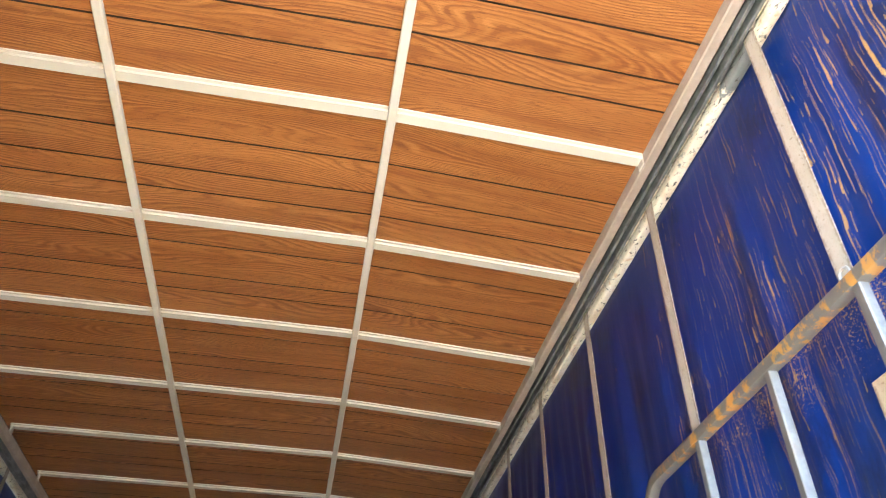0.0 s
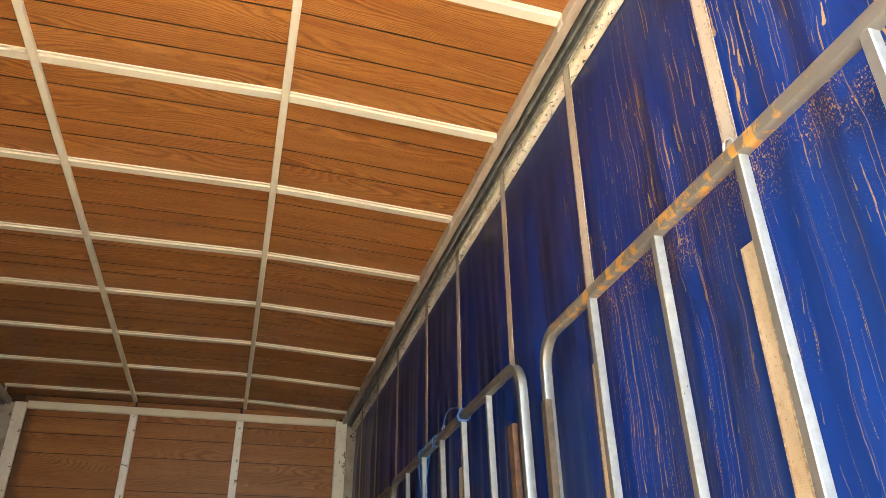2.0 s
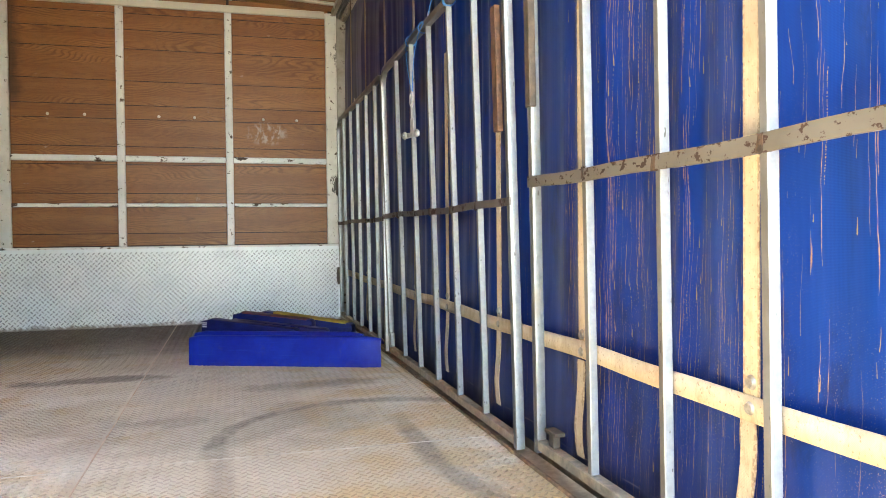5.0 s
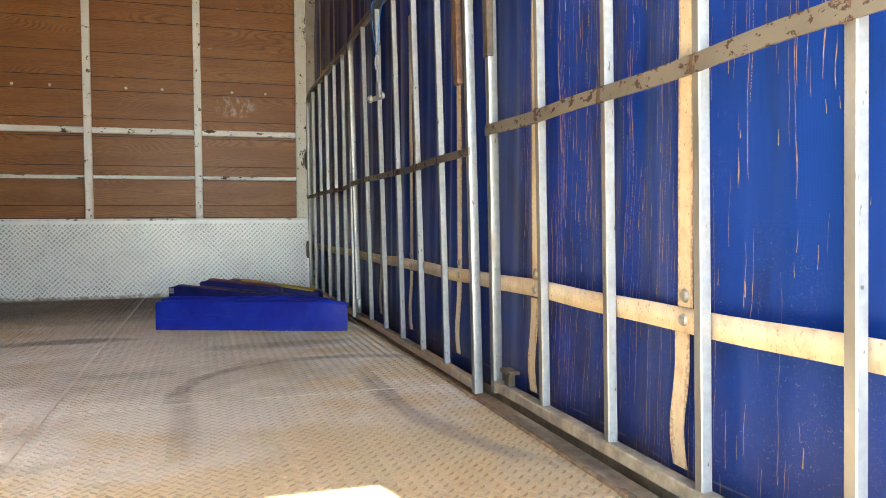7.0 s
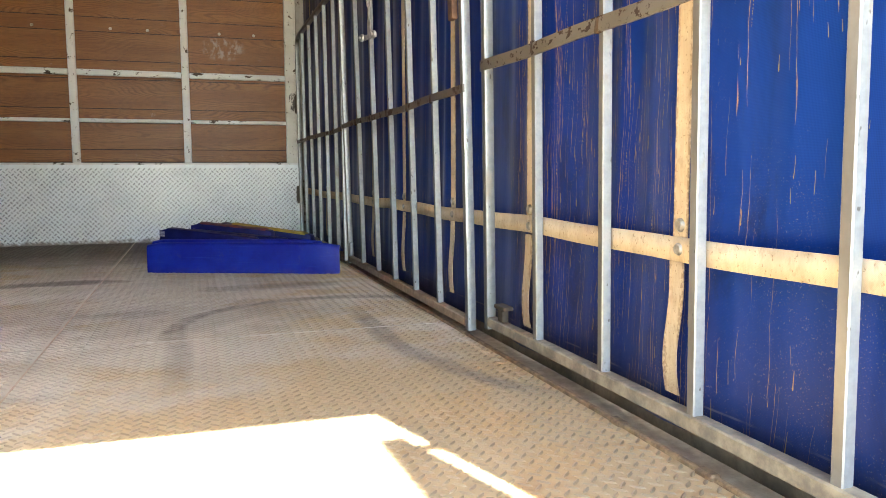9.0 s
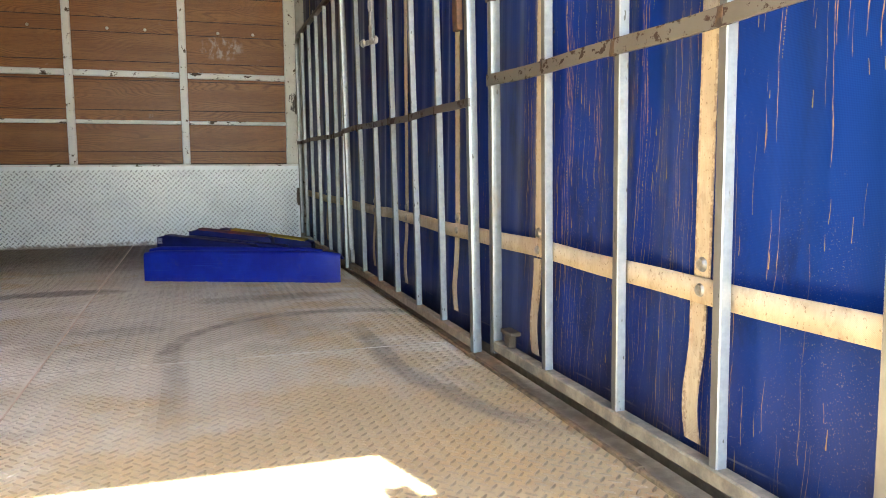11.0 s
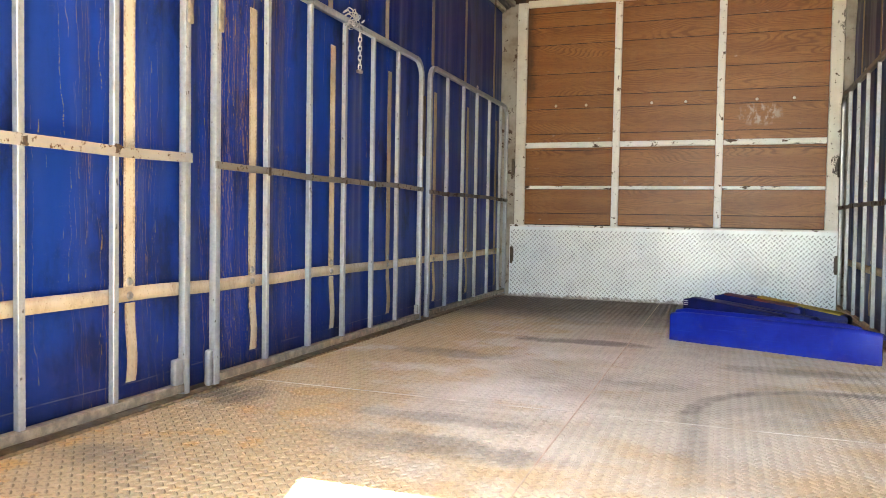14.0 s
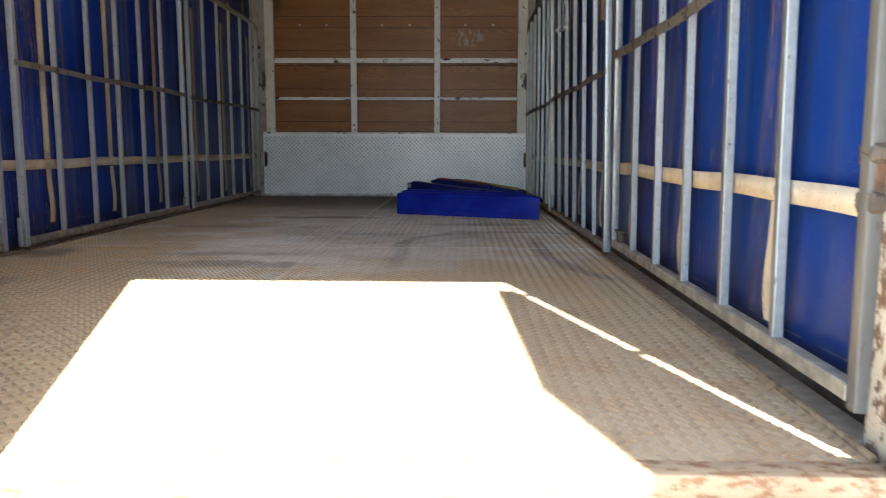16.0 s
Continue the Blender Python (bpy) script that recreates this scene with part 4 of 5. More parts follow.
# bulkhead
bulk = structure("wall_north", box(-1.30, 1.30, LEN + 0.0085, LEN + 0.10, -0.06, CEIL + 0.012), M_BACK, "bulkhead of brown wood-print boards in a chipped white frame", "bulkhead")
PLANKS = (0.575, 0.662, 0.850, 0.946, 1.150, 1.277, 1.470, 1.568, 1.740, 1.965, 2.100, 2.214, 2.355)
cols = ((-1.045, -0.365), (-0.311, 0.366), (0.424, 1.100))
for x0, x1 in cols:
    for z0, z1 in zip(PLANKS, PLANKS[1:]):
        part("plank", box(x0 - 0.02, x1 + 0.02, LEN + 0.004, LEN + 0.0075, z0 + 0.0026, z1 - 0.0026, bevel=0.0006), M_WOOD, bulk)
for x0, x1, z0, z1 in ((-1.118, -1.040, 0.57, 2.300), (1.097, 1.180, 0.57, 2.300), (-0.365, -0.313, 0.57, 2.258), (0.369, 0.421, 0.57, 2.258)):
    part("frame_post", box(x0, x1, LEN - 0.022, LEN + 0.006, z0, z1, bevel=0.004), M_CORNER if abs(x0) > 0.9 else M_CHIP, bulk)
part("frame_head", box(-1.038, 1.095, LEN - 0.020, LEN + 0.006, 2.260, 2.312, bevel=0.004), M_WHITE, bulk)
for zc, h in ((1.190, 0.042), (0.862, 0.026)):
    for x0, x1 in ((-1.038, -0.367), (-0.311, 0.367), (0.423, 1.095)):
        part("frame_rail", box(x0, x1, LEN - 0.024, LEN + 0.004, zc - h / 2, zc + h / 2, bevel=0.004), M_CHIP_H, bulk)
part("kick_plate", box(-1.150, 1.184, LEN - 0.026, LEN - 0.002, 0.0, 0.562, bevel=0.002), M_PLATE, bulk, "pale aluminium tread plate")
part("plate_lip", box(-1.150, 1.184, LEN - 0.034, LEN - 0.027, 0.555, 0.570, bevel=0.002), M_CHIP, bulk)
tread_object("plate_tread", treads(-1.143, 1.178, 0.012, 0.552, 0.0345, 0.026, 0.008, 0.0022, 0.5), M_PLATE_T, bulk, Matrix.Translation((0, LEN - 0.0265, 0)) @ Matrix.Rotation(radians(90), 4, "X"))
for x in (-0.808, -0.574, -0.087, 0.154, 0.638, 0.880):
    bm = bmesh.new()
    add_disc(bm, (x, LEN + 0.000, 1.494), (0, -1, 0), 0.011, 0.008, 12, 0.004)
    part("bolt", bm, M_BOLT, bulk, "pale round bolt head")
# outer posts and hinges beside the bulkhead
for x0, x1 in ((-1.255, -1.120), (1.182, 1.255)):
    bm = box(x0, x1, LEN - 0.006, LEN + 0.0082, 0.0, 2.30, bevel=0.004)
    structure("corner_post", bm, M_GREASY, "grease-blackened steel corner post", "post")
for x, zs in ((-1.128, (0.33, 1.02)), (1.174, (0.33, 1.00))):
    for zc in zs:
        bm = box(x - 0.013, x + 0.013, LEN - 0.046, LEN - 0.0275, zc - 0.050, zc + 0.050, bevel=0.004)
        add_disc(bm, (x, LEN - 0.050, zc), (0, 0, 1), 0.011, 0.13, 10)
        part("hinge", bm, M_BROWN, bulk, "greasy brown hinge")


# ---- gates ----
def gate(name, side, y0, y1, bars, top, mid, label, rail=M_RAIL, upper=M_GALV, low=0.052, sole=None, half=0.015):
    """A side gate: bent tube frame with rounded upper corners, square bars, a flat middle bar and a bottom rail."""
    g = thing(name, (side * (GATE_X if side > 0 else GATE_X - 0.007), y0, 0), label, "side gate", "side gates along the load floor")
    L, r, t = y1 - y0, 0.085, 0.028
    zt = top - t / 2
    path = [(0, 0.016, low + (0.018 if low > 0.05 else 0)), (0, 0.016, zt - r)]
    path += [(0, 0.016 + r - r * math.cos(a), zt - r + r * math.sin(a)) for a in (radians(15 * i) for i in range(1, 6))]
    path += [(0, 0.016 + r, zt), (0, L / 2, zt), (0, L - 0.016 - r, zt)]
    path += [(0, L - 0.016 - r + r * math.sin(a), zt - r + r * math.cos(a)) for a in (radians(15 * i) for i in range(1, 6))]
    path += [(0, L - 0.016, zt - r), (0, L - 0.016, low)]
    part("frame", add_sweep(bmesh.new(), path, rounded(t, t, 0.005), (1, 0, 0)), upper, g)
    part("bottom_rail", box(-0.0145, 0.0145, 0.030, L - 0.030, low + 0.008, low + 0.036, bevel=0.003), sole or M_SOLE, g)
    xa, xb = sorted((-side * 0.017, -side * 0.011))
    bm, rings, n = bmesh.new(), [], 40
    for i in range(n + 1):
        y = L * i / n
        dz, dx = 0.0035 * math.sin(3.7 * y + y0) + 0.0018 * math.sin(11 * y + 2 * y0), 0.0012 * math.sin(8 * y + y0)
        rings.append([bm.verts.new((x + dx, y, mid + z + dz)) for x, z in ((xa, -half), (xb, -half), (xb, half), (xa, half))])
    for a, b in zip(rings, rings[1:]):
        for j in range(4):
            bm.faces.new((a[j], a[(j + 1) % 4], b[(j + 1) % 4], b[j]))
    bm.faces.new(rings[0])
    bm.faces.new(list(reversed(rings[-1])))
    part("middle_bar", bm, rail, g, "flat rusty bar")
    bar_mesh = finish("bar", box(-0.0102, 0.0102, -0.0102, 0.0102, low + 0.034, top - t + 0.003, bevel=0.002), M_GALV if side > 0 else M_GALV_LIT)
    weld_bm = box(-0.0035, 0.0035, -0.009, 0.009, -0.015, 0.015, bevel=0.003, segments=2)
    for v in weld_bm.verts:
        v.co += Vector((random.uniform(-0.002, 0.002), random.uniform(-0.005, 0.005), random.uniform(-0.003, 0.001)))
    weld_mesh = finish("weld", weld_bm, M_WELD)
    for y in bars:
        ob = new("weld", weld_mesh)
        ob.parent = g
        ob.location = (-side * 0.0145, y - y0 + random.uniform(-0.004, 0.004), mid + random.uniform(-0.003, 0.003))
        ob.rotation_euler = (random.choice((0, math.pi)), 0, 0)
        ob = new("bar", bar_mesh)
        ob.parent = g
        ob.location = (0, y - y0, 0)
        ob.rotation_euler = (radians(random.uniform(-0.15, 0.15)), 0, radians(random.uniform(-3, 3)))
    return g


G_LABEL = "galvanised tubular steel side gate with vertical bars"
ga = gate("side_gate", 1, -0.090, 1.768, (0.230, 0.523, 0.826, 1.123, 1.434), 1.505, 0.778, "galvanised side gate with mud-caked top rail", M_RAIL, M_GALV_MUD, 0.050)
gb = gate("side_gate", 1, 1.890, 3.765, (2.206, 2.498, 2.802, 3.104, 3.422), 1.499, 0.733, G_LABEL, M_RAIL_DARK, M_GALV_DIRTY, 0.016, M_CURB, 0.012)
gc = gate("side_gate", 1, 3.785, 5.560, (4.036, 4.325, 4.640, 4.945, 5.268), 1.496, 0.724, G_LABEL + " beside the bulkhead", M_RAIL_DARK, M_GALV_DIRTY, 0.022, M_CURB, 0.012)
gd = gate("side_gate", -1, -0.075, 1.765, (0.226, 0.530, 0.834, 1.138, 1.446), 1.500, 0.778, "galvanised side gate with rust-spotted middle bar", M_RAIL_PALE, M_GALV_LIT, 0.022)
ge = gate("side_gate", -1, 1.888, 3.778, (2.212, 2.527, 2.833, 3.132, 3.434), 1.502, 0.767, G_LABEL, M_RAIL_GREY, M_GALV_LIT, 0.022, None, 0.0125)
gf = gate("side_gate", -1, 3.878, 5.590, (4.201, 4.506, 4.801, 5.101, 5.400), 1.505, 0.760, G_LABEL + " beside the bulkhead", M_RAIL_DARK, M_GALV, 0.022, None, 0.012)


# these gates lean inward
ga.rotation_euler = (0, -0.014, -0.002)
ga.location.x = 1.2055
gb.rotation_euler = (0, -0.0225, 0)
gb.location.x = 1.208
gc.rotation_euler = (0, -0.009, 0)
gc.location.x = 1.1965


def on_gate(name, g, side, y, z0, z1, x0, x1, w, material, label, bevel=0.002, rough=0.0):
    """A plate fixed to a gate, in world heights."""
    xa, xb = sorted((side * (x0 - GATE_X), side * (x1 - GATE_X)))
    yy = y - g.location.y
    bm = box(xa, xb, yy - w / 2, yy + w / 2, z0, z1, bevel=bevel, segments=3 if bevel > 0.004 else 1)
    rng = random.Random(int(z0 * 1000))
    for v in bm.verts:
        v.co += Vector((rng.uniform(-rough, rough), rng.uniform(-rough, rough), rng.uniform(-rough, rough)))
    part(name, bm, material, g, label)


on_gate("sleeve", ga, 1, 1.751, 0.980, 1.320, 1.1825, 1.202, 0.033, M_BROWN, "rust-brown cover strip on the post")
on_gate("sleeve", gb, 1, 1.982, 0.945, 1.315, 1.182, 1.200, 0.040, M_RUST, "rust-brown steel plate")
on_gate("sleeve", gd, -1, 1.750, 1.205, 1.400, 1.176, 1.184, 0.026, M_SOLE, "dirty grey clamp on the post", 0.004, 0.0015)
on_gate("sleeve", ge, -1, 1.905, 1.215, 1.420, 1.176, 1.184, 0.028, M_SOLE, "dirty grey clamp on the post", 0.004, 0.0015)
on_gate("sleeve", ge, -1, 3.762, 0.955, 1.295, 1.178, 1.183, 0.030, M_BROWN, "rust-brown cover strip on the post")
on_gate("latch", ga, 1, 1.660, 0.086, 0.122, 1.192, 1.212, 0.030, M_BROWN, "dirty latch block")
on_gate("latch", ga, 1, 1.650, 0.122, 0.133, 1.184, 1.214, 0.066, M_BROWN, "dirty latch cap")
on_gate("socket", gd, -1, 1.712, 0.052, 0.140, 1.186, 1.210, 0.042, M_GALV, "worn steel foot socket", 0.009)
on_gate("socket", ge, -1, 1.872, 0.022, 0.145, 1.186, 1.210, 0.026, M_GALV, "worn steel foot socket", 0.009)
on_gate("socket", ge, -1, 3.728, 0.055, 0.112, 1.186, 1.210, 0.026, M_GALV, "worn steel foot socket", 0.009)
on_gate("socket", gf, -1, 3.878, 0.022, 0.160, 1.186, 1.210, 0.024, M_GALV, "worn steel foot socket", 0.009)
on_gate("socket", gb, 1, 3.712, 0.055, 0.130, 1.186, 1.210, 0.024, M_GALV, "worn steel foot socket", 0.009)
on_gate("lock_body", ga, 1, -0.072, 0.342, 0.374, 1.188, 1.220, 0.042, M_BROWN, "rusty greasy lock clamp", 0.007, 0.003)
on_gate("lock_body", ga, 1, -0.072, 0.414, 0.442, 1.188, 1.222, 0.046, M_BROWN, "greasy brown lock knob", 0.008, 0.003)
on_gate("lock_rod", ga, 1, -0.072, 0.370, 0.418, 1.192, 1.218, 0.032, M_RUST, "rusty lock rod", 0.005, 0.002)


def eye_bolt(g, side, y, top):
    bm = bmesh.new()
    ring = [(0, 0.013 * math.cos(a), 0.013 * math.sin(a)) for a in (2 * math.pi * i / 14 for i in range(14))]
    c = Vector((0, y - g.location.y, top + 0.012))
    add_cord(bm, [c + Vector(p) for p in ring], 0.003, 6, True)
    part("eye_ring", bm, M_ZINC, g, "small steel eye ring")


for g, side, y, top in ((ga, 1, 0.850, 1.505), (gb, 1, 2.775, 1.499), (gc, 1, 4.75, 1.496), (gf, -1, 4.80, 1.505)):
    eye_bolt(g, side, y, top)


# ---- straps on the curtains ----
def strap(name, side, y, z0, z1, width, label, bend=0.0, off=0.0, material=M_STRAP):
    """A webbing strap hanging on the curtain's inner face; bend: sideways waves of a loose tail."""
    t = thing(name, (side * (TARP_X - 0.006 - off), y, z0), label, "strap", "webbing straps on the curtains")
    n = 16
    pts = [Vector((0, bend * math.sin(6.5 * i / n) * (1.0 - 0.4 * i / n), (z1 - z0) * i / n)) for i in range(n + 1)]
    bm = bmesh.new()
    rows = []
    for i, p in enumerate(pts):
        lift = side * -0.004 * math.sin(4 * i / n) * (1 if bend else 0)
        rows.append([bm.verts.new((p.x + lift + dx, p.y + dy, p.z)) for dx, dy in ((-0.001, -width / 2), (0.001, -width / 2), (0.001, width / 2), (-0.001, width / 2))])
    for a, b in zip(rows, rows[1:]):
        for j in range(4):
            bm.faces.new((a[j], a[(j + 1) % 4], b[(j + 1) % 4], b[j]))
    bm.faces.new(rows[0])
    bm.faces.new(list(reversed(rows[-1])))
    part("webbing", bm, material, t)
    return t


BAND_Z = 0.358
rng = random.Random(5)
RIGHT_Y = (0.325, 0.957, 1.603, 2.222, 2.848, 3.420, 4.130, 4.778, 5.390)
LEFT_Y = (0.310, 0.940, 1.577, 2.216, 2.842, 3.470, 4.160, 4.800, 5.510)
for side, ys in ((1, RIGHT_Y), (-1, LEFT_Y)):
    rivets = []
    for y in ys:
        strap("curtain_strap", side, -0.06 + (y + (0.03 if side < 0 else -0.03) + 0.06) * 0.957, 1.515, 2.275, 0.042, "pale webbing strap hanging from the curtain rail", material=M_STRAP_TOP)
        y = -0.19 + (y + 0.19) * (0.955 if side > 0 else 0.978)
        lower = strap("curtain_strap", side, y - 0.005 * (side > 0), BAND_Z, 1.348 if side > 0 else 1.365, 0.040 if side > 0 else 0.045, "soiled cream webbing strap with riveted buckle end")
        bm = bmesh.new()
        add_disc(bm, (-side * 0.004, 0, 0.040), (-side, 0, 0), 0.013, 0.006, 14, 0.004)
        part("rivet", bm, M_RIVET, lower, "round metal rivet")
        rivets.append(y - 0.005 * (side > 0))
        strap("strap_tail", side, y + 0.004, 0.098, BAND_Z - 0.024, 0.040, "loose wavy end of a soiled webbing strap", rng.uniform(0.003, 0.008), 0.002)
    band = thing("strap_band", (side * (TARP_X - 0.008), 0, BAND_Z), "long cream webbing band along the curtain", "strap")
    bm = bmesh.new()
    for k in range(180):
        # woven band: short lengths that sag and rise a little
        y0, y1 = -0.10 + (LEN + 0.10) * k / 180, -0.10 + (LEN + 0.10) * (k + 1) / 180
        za, zb = (-0.006 * min(max((0.7 - q) / 0.7, 0.0), 1.0) * (side > 0) + 0.0025 * math.sin(5.1 * q) + 0.0012 * math.sin(13 * q + side) for q in (y0, y1))
        bm.faces.new([bm.verts.new((0.0, yy, zz)) for yy, zz in ((y0, za - 0.0215), (y1, zb - 0.0215), (y1, zb + 0.0215), (y0, za + 0.0215))])
    bmesh.ops.remove_doubles(bm, verts=bm.verts, dist=0.0001)
    web = part("webbing", bm, M_BAND, band)
    solid = web.modifiers.new("thickness", "SOLIDIFY")
    solid.thickness = 0.002
    for y in rivets:
        bm = bmesh.new()
        add_disc(bm, (-side * 0.003, y, -0.002), (-side, 0, 0), 0.013, 0.006, 14, 0.004)
        part("rivet", bm, M_RIVET, band, "round metal rivet")

# ---- rear frame and doors ----
for side, name in ((1, "rear_post_east"), (-1, "rear_post_west")):
    a, b = sorted((side * 1.192, side * 1.30))
    bm = box(a, b, -0.205, -0.172, -0.06, CEIL, bevel=0.006, segments=2)
    a, b = sorted((side * 1.211, side * 1.30))
    add_box(bm, a, b, -0.171, -0.078, -0.06, CEIL, bevel=0.006, segments=2)
    structure(name, bm, M_POST, "rear corner post with flaking cream paint", "post")
structure("rear_header", box(-1.21, 1.21, -0.205, -0.165, HEADER + 0.017, CEIL + 0.0125, bevel=0.003), M_POST, "cream rear header beam over the opening", "beam")
structure("door_1", box(-1.25, -0.004, -0.300, -0.255, -0.10, CEIL + 0.06, bevel=0.004), M_OUTER, "closed plain white rear door leaf", "door")
bm = box(0.0, 0.055, -0.950, 0.0, -0.10, HEADER + 0.02, bevel=0.004)
d2 = structure("door_2", bm, M_OUTER, "plain white rear door leaf swung open", "door")
d2.matrix_world = pose(1.163, -0.345, 0, 0, 0, 2.2)
for z in (0.10, 1.09, 2.06):
    part("hinge", box(0.006, 0.075, 0.002, 0.139, z - 0.02, z + 0.02, bevel=0.003) if z < 1 else box(0.0, 0.075, 0.045, 0.065, z - 0.016, z + 0.016, bevel=0.003), M_RUST, d2)



# ---- pile of blue corner boards on the floor ----
def corner_board(length, lean, material, label):
    """An L-shaped plastic corner board lying on its side: an upright face, a rounded ridge and a sloping top."""
    t = thing("corner_board", (0, 0, 0), label, "corner board", "pile of corner boards")
    h, d, th, r = 0.150, 0.085, 0.010, 0.020
    outer = [(0.0, 0.0), (0.0, h - r)]
    outer += [(r - r * math.cos(a), h - r + r * math.sin(a)) for a in (radians(22.5 * i) for i in range(1, 4))]
    outer += [(r, h), (d, h - lean)]
    inner = [(d, h - lean - th), (r + 0.003, h - th), (th, h - r), (th, 0.0)]
    section = outer + inner
    bm = bmesh.new()
    n = 14
    rings = []
    for i in range(n + 1):
        x = length * i / n
        end = 0.012 * max(0.0, 1 - min(x, length - x) / 0.03)
        bow = 0.004 * math.sin(3 * i / n)
        rings.append([bm.verts.new((x, y + end + bow, max(z - end * (z / h), 0))) for y, z in section])
    m = len(section)
    for a, b in zip(rings, rings[1:]):
        for j in range(m):
            bm.faces.new((a[j], a[(j + 1) % m], b[(j + 1) % m], b[j]))
    bm.faces.new(rings[0])
    bm.faces.new(list(reversed(rings[-1])))
    part("shell", bm, material, t)
    return t


BOARDS = (
    # start x, y, base z, length, turn, lean, label
    (0.186, 3.787, 0.001, 0.970, -22.5, 0.030, "bright blue plastic corner board on the floor"),
    (0.208, 3.860, 0.012, 0.872, -22.8, 0.034, "blue plastic corner board nested behind another"),
)
for x, y, z, length, turn, lean, label in BOARDS:
    t = corner_board(length, lean, M_BLUE, label)
    t.location, t.rotation_euler = (x, y, z), (0, 0, radians(turn))


def edge_panel(length, high, low, thick, label):
    """A dark plastic panel standing on edge: its top falls to one end, whose corner is rounded."""
    t = thing("edge_panel", (0, 0, 0), label, "panel", "pile of corner boards")
    r = 0.022
    side = [(0.0, 0.0), (length, 0.0), (length, low - r)]
    side += [(length - r + r * math.cos(a), low - r + r * math.sin(a)) for a in (radians(22.5 * i) for i in range(1, 5))]
    side += [(0.045, high), (0.035, high - 0.012), (0.0, high - 0.012)]
    bm = bmesh.new()
    front = [bm.verts.new((x, 0.0, z)) for x, z in side]
    back = [bm.verts.new((x, thick, z)) for x, z in side]
    n = len(side)
    for i in range(n):
        bm.faces.new((front[i], front[(i + 1) % n], back[(i + 1) % n], back[i]))
    faces = [bm.faces.new(front), bm.faces.new(list(reversed(back)))]
    bmesh.ops.bevel(bm, geom=[e for f in faces for e in f.edges], offset=0.005, segments=2, affect="EDGES", profile=0.5)
    part("shell", bm, M_BLUE_DARK, t)
    return t


def edge_cap(t, high, low, length, x0, x1, thick, material, label):
    """A coloured strip along the sloping top of a panel."""
    bm = bmesh.new()
    rows = []
    for i in range(7):
        x = x0 + (x1 - x0) * i / 6
        z = high + (low - high) * (x - 0.045) / (length - 0.067)
        rows.append([bm.verts.new((x, y, z + dz)) for y, dz in ((-0.0015, -0.004), (-0.0015, 0.003), (0.006, 0.006), (thick, 0.006), (thick, -0.002), (0.004, -0.002))])
    for a, b in zip(rows, rows[1:]):
        for j in range(6):
            bm.faces.new((a[j], a[(j + 1) % 6], b[(j + 1) % 6], b[j]))
    bm.faces.new(rows[0])
    bm.faces.new(list(reversed(rows[-1])))
    part("edge_strip", bm, material, t, label)


PANELS = (
    # start x, y, length, top at start, top at end, thickness, strip, label
    (0.245, 3.975, 0.514, 0.209, 0.160, 0.070, None, "dark blue plastic panel with a small pale marking"),
    (0.347, 4.045, 0.575, 0.193, 0.148, 0.070, None, "dark blue plastic panel in the pile"),
    (0.400, 4.125, 0.450, 0.222, 0.184, 0.070, M_RED, "dark blue plastic panel with faded red edge"),
    (0.522, 4.185, 0.555, 0.217, 0.152, 0.080, M_YELLOW, "blue plastic panel with worn yellow edge"),
)
for x, y, length, high, low, thick, strip, label in PANELS:
    t = edge_panel(length, high, low, thick, label)
    t.location, t.rotation_euler = (x, y, 0.001), (0, 0, radians(-24.0))
    if strip == M_RED:
        edge_cap(t, high, low, length, 0.055, length - 0.030, thick - 0.02, strip, "faded red strip")
    elif strip:
        edge_cap(t, high, low, length, 0.105, length - 0.035, thick - 0.015, strip, "worn yellow strip")
    elif high > 0.20:
        for z in (0.166, 0.176, 0.186):
            part("marking", box(0.006, 0.030, -0.0035, -0.0005, z, z + 0.0045), M_LABEL, t, "small pale marking")


# ---- chain, cords and pulley ----
def oval(c, w, h, face, n=14):
    """Points of an oval ring of w by h round c, standing in the plane of z and `face`."""
    face = Vector(face).normalized()
    return [Vector(c) + face * (w / 2 * math.cos(a)) + Vector((0, 0, h / 2 * math.sin(a))) for a in (2 * math.pi * i / n for i in range(n))]


chain = thing("chain", (-1.160, 2.88, 1.278), "short galvanised chain bundled over the gate's top rail", "chain")
rng = random.Random(11)
for i in range(8):
    turn = (0, 1, 0) if i % 2 else (1, 0.2, 0)
    part("link", add_cord(bmesh.new(), oval((0.0, 0.035, 0.015 + 0.021 * i), 0.016, 0.029, turn, 12), 0.0026, 6, True), M_ZINC, chain)
for i in range(26):
    c = (rng.uniform(-0.03, 0.010), rng.uniform(-0.065, 0.055), 0.205 + rng.uniform(-0.025, 0.045))
    f = (rng.uniform(-1, 1), rng.uniform(-1, 1), 0)
    ring = oval((0, 0, 0), 0.016, 0.029, f, 12)
    tilt = Euler((rng.uniform(-1.2, 1.2), rng.uniform(-1.2, 1.2), 0)).to_matrix()
    part("link", add_cord(bmesh.new(), [Vector(c) + tilt @ p for p in ring], 0.0026, 6, True), M_ZINC, chain)
bm = bmesh.new()
add_disc(bm, (0.0, 0.035, -0.006), (0.3, 1, 0), 0.010, 0.028, 12, 0.002)
part("end_pin", bm, M_ZINC, chain, "short steel end pin")

hook = thing("trolley_hook", (1.150, 2.965, 1.066), "curtain trolley with two rollers hung from a blue cord", "hook")


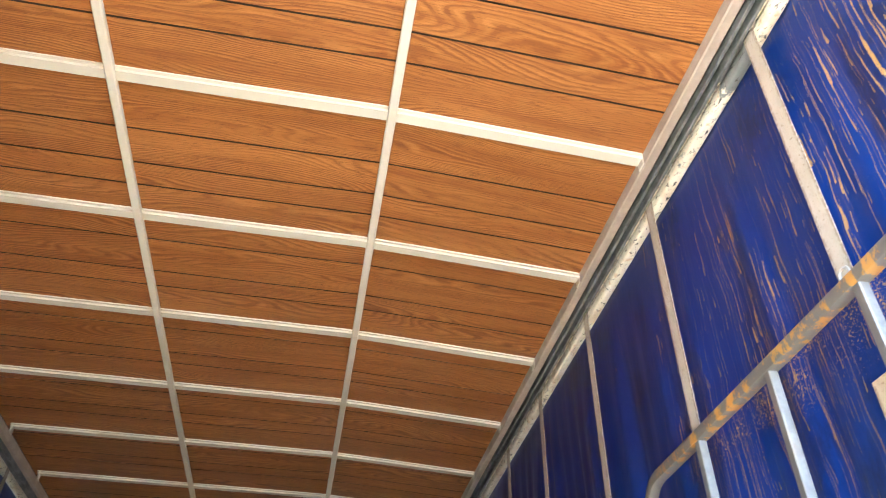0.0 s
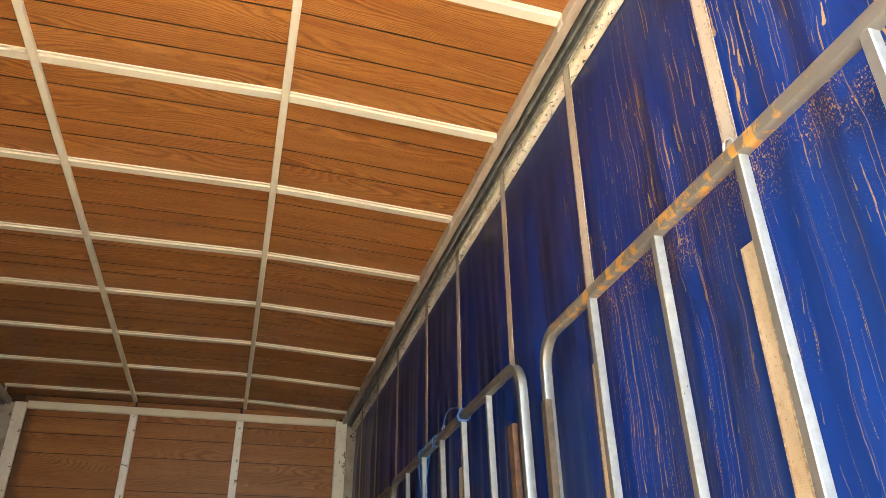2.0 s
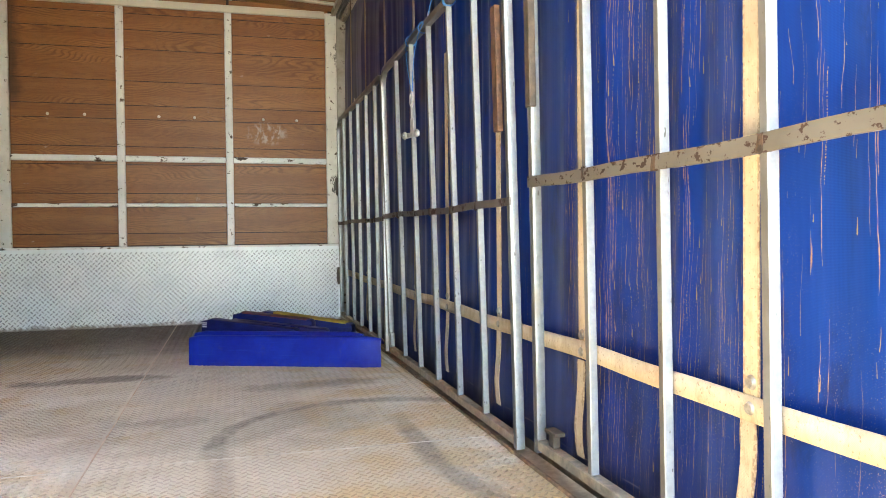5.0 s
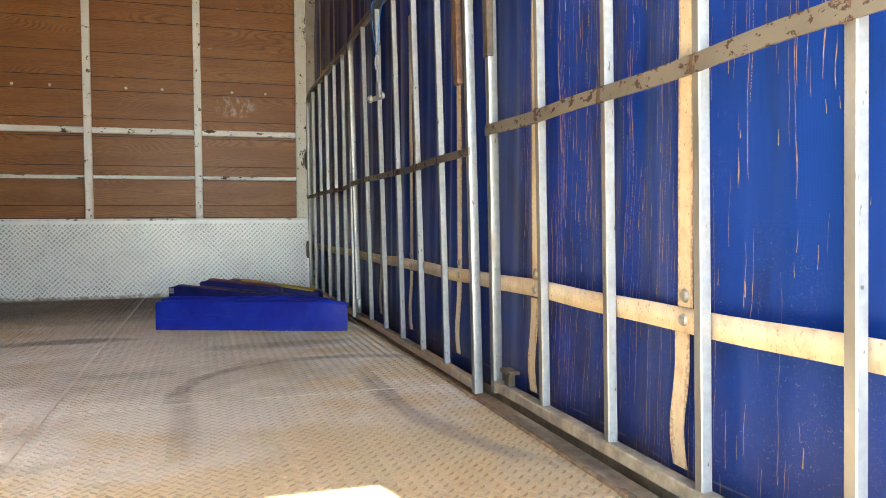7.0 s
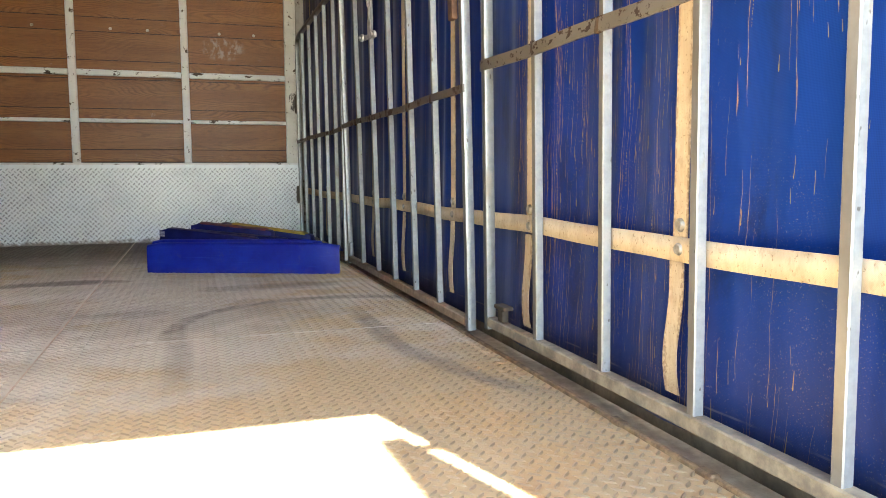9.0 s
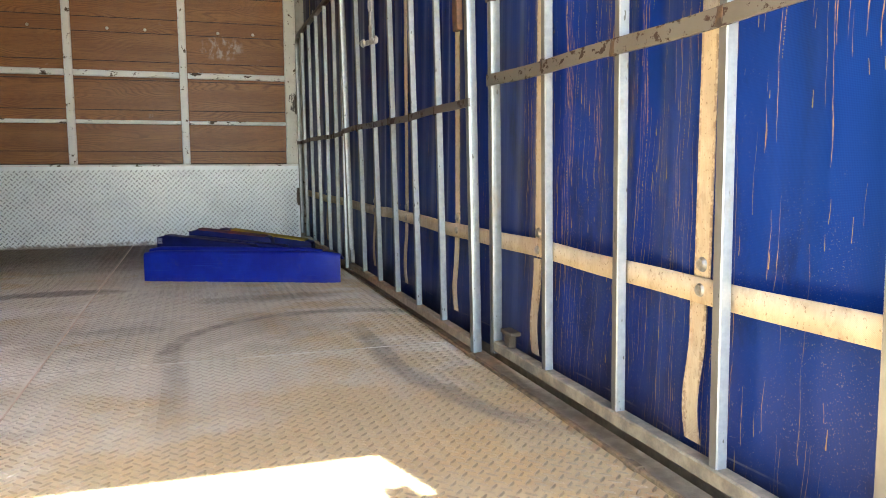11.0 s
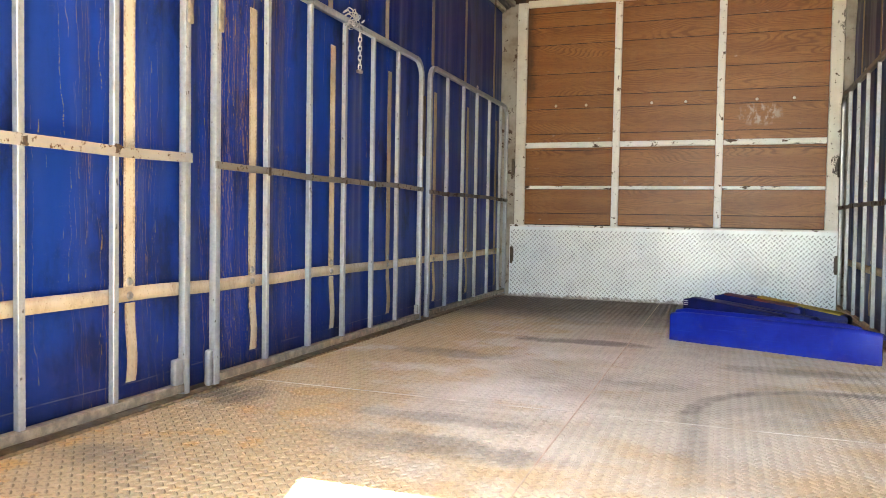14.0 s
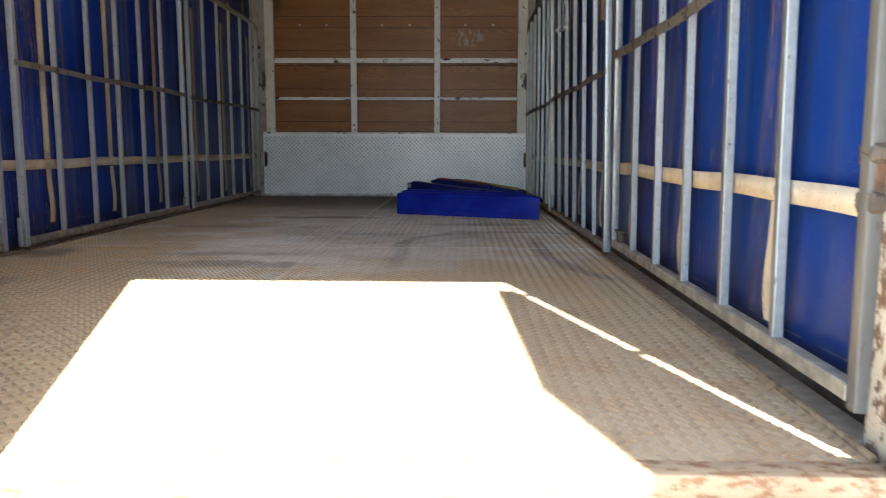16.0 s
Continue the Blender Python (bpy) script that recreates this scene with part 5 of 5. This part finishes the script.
def smooth_path(points, n=8):
    """A rounded line through points (Catmull-Rom)."""
    pts = [Vector(p) for p in points]
    pts = [pts[0]] + pts + [pts[-1]]
    out = []
    for a, b, c, d in zip(pts, pts[1:], pts[2:], pts[3:]):
        for i in range(n):
            t = i / n
            out.append(0.5 * (2 * b + (c - a) * t + (2 * a - 5 * b + 4 * c - d) * t * t + (3 * b - a - 3 * c + d) * t ** 3))
    return out + [pts[-1]]


def from_hook(x, y, z):
    """A point of the lorry in the turned hook's own space."""
    return Matrix.Rotation(radians(-15), 4, "Z") @ (Vector((x, y, z)) - Vector(hook.location))


for line in (((1.172, 2.775, 1.500), (1.156, 2.86, 1.494), (1.152, 3.03, 1.486), (1.150, 3.085, 1.450), (1.150, 3.055, 1.35), (1.150, 2.985, 1.236)),
             ((1.172, 2.775, 1.498), (1.156, 2.83, 1.478), (1.153, 2.92, 1.42), (1.152, 2.965, 1.33), (1.151, 2.978, 1.236)),
             ((1.172, 2.760, 1.500), (1.168, 2.745, 1.525), (1.166, 2.667, 1.553), (1.166, 2.55, 1.530), (1.162, 2.49, 1.500))):
    part("cord", add_cord(bmesh.new(), smooth_path([from_hook(*q) for q in line]), 0.0021, 6), M_CORD, hook)
for yy in (2.868, 3.10, 2.482, 2.494):
    lean = 0.0225 * 1.485
    ring = [from_hook(1.208 - lean + 0.0225 * math.cos(a), yy + 0.006 * math.sin(2 * a), 1.485 + 0.0225 * math.sin(a)) for a in (2 * math.pi * i / 16 for i in range(16))]
    part("cord", add_cord(bmesh.new(), ring, 0.0022, 6, True), M_CORD, hook)
part("wire_end", add_cord(bmesh.new(), smooth_path([from_hook(*q) for q in ((1.164, 2.50, 1.505), (1.165, 2.56, 1.540), (1.166, 2.66, 1.605))]), 0.0012, 5), M_DARK, hook, "dark frayed wire end")
part("thimble", add_cord(bmesh.new(), oval((0, 0.012, 0.145), 0.030, 0.062, (0, 1, 0), 16), 0.0036, 6, True), M_ZINC, hook)
part("snap_link", add_cord(bmesh.new(), oval((0, 0.012, 0.088), 0.018, 0.072, (0.4, 1, 0), 16), 0.0030, 6, True), M_ZINC, hook)
hook.rotation_euler = (0, 0, radians(15))
part("plate", box(-0.002, 0.002, -0.005, 0.023, -0.012, 0.066, bevel=0.0015), M_ZINC, hook)
part("cross_bar", box(-0.003, 0.003, -0.052, 0.068, -0.016, 0.006, bevel=0.002), M_ZINC, hook)
for yy in (-0.045, 0.062):
    bm = bmesh.new()
    add_disc(bm, (-0.010, yy, -0.004), (-1, 0, 0), 0.017, 0.009, 16, 0.003)
    roller = part("roller", bm, M_ZINC, hook, "small bright roller")
    bm = bmesh.new()
    add_disc(bm, (-0.019, yy, -0.004), (-1, 0, 0), 0.008, 0.006, 10, 0.001)
    part("axle_head", bm, M_ZINC, roller)
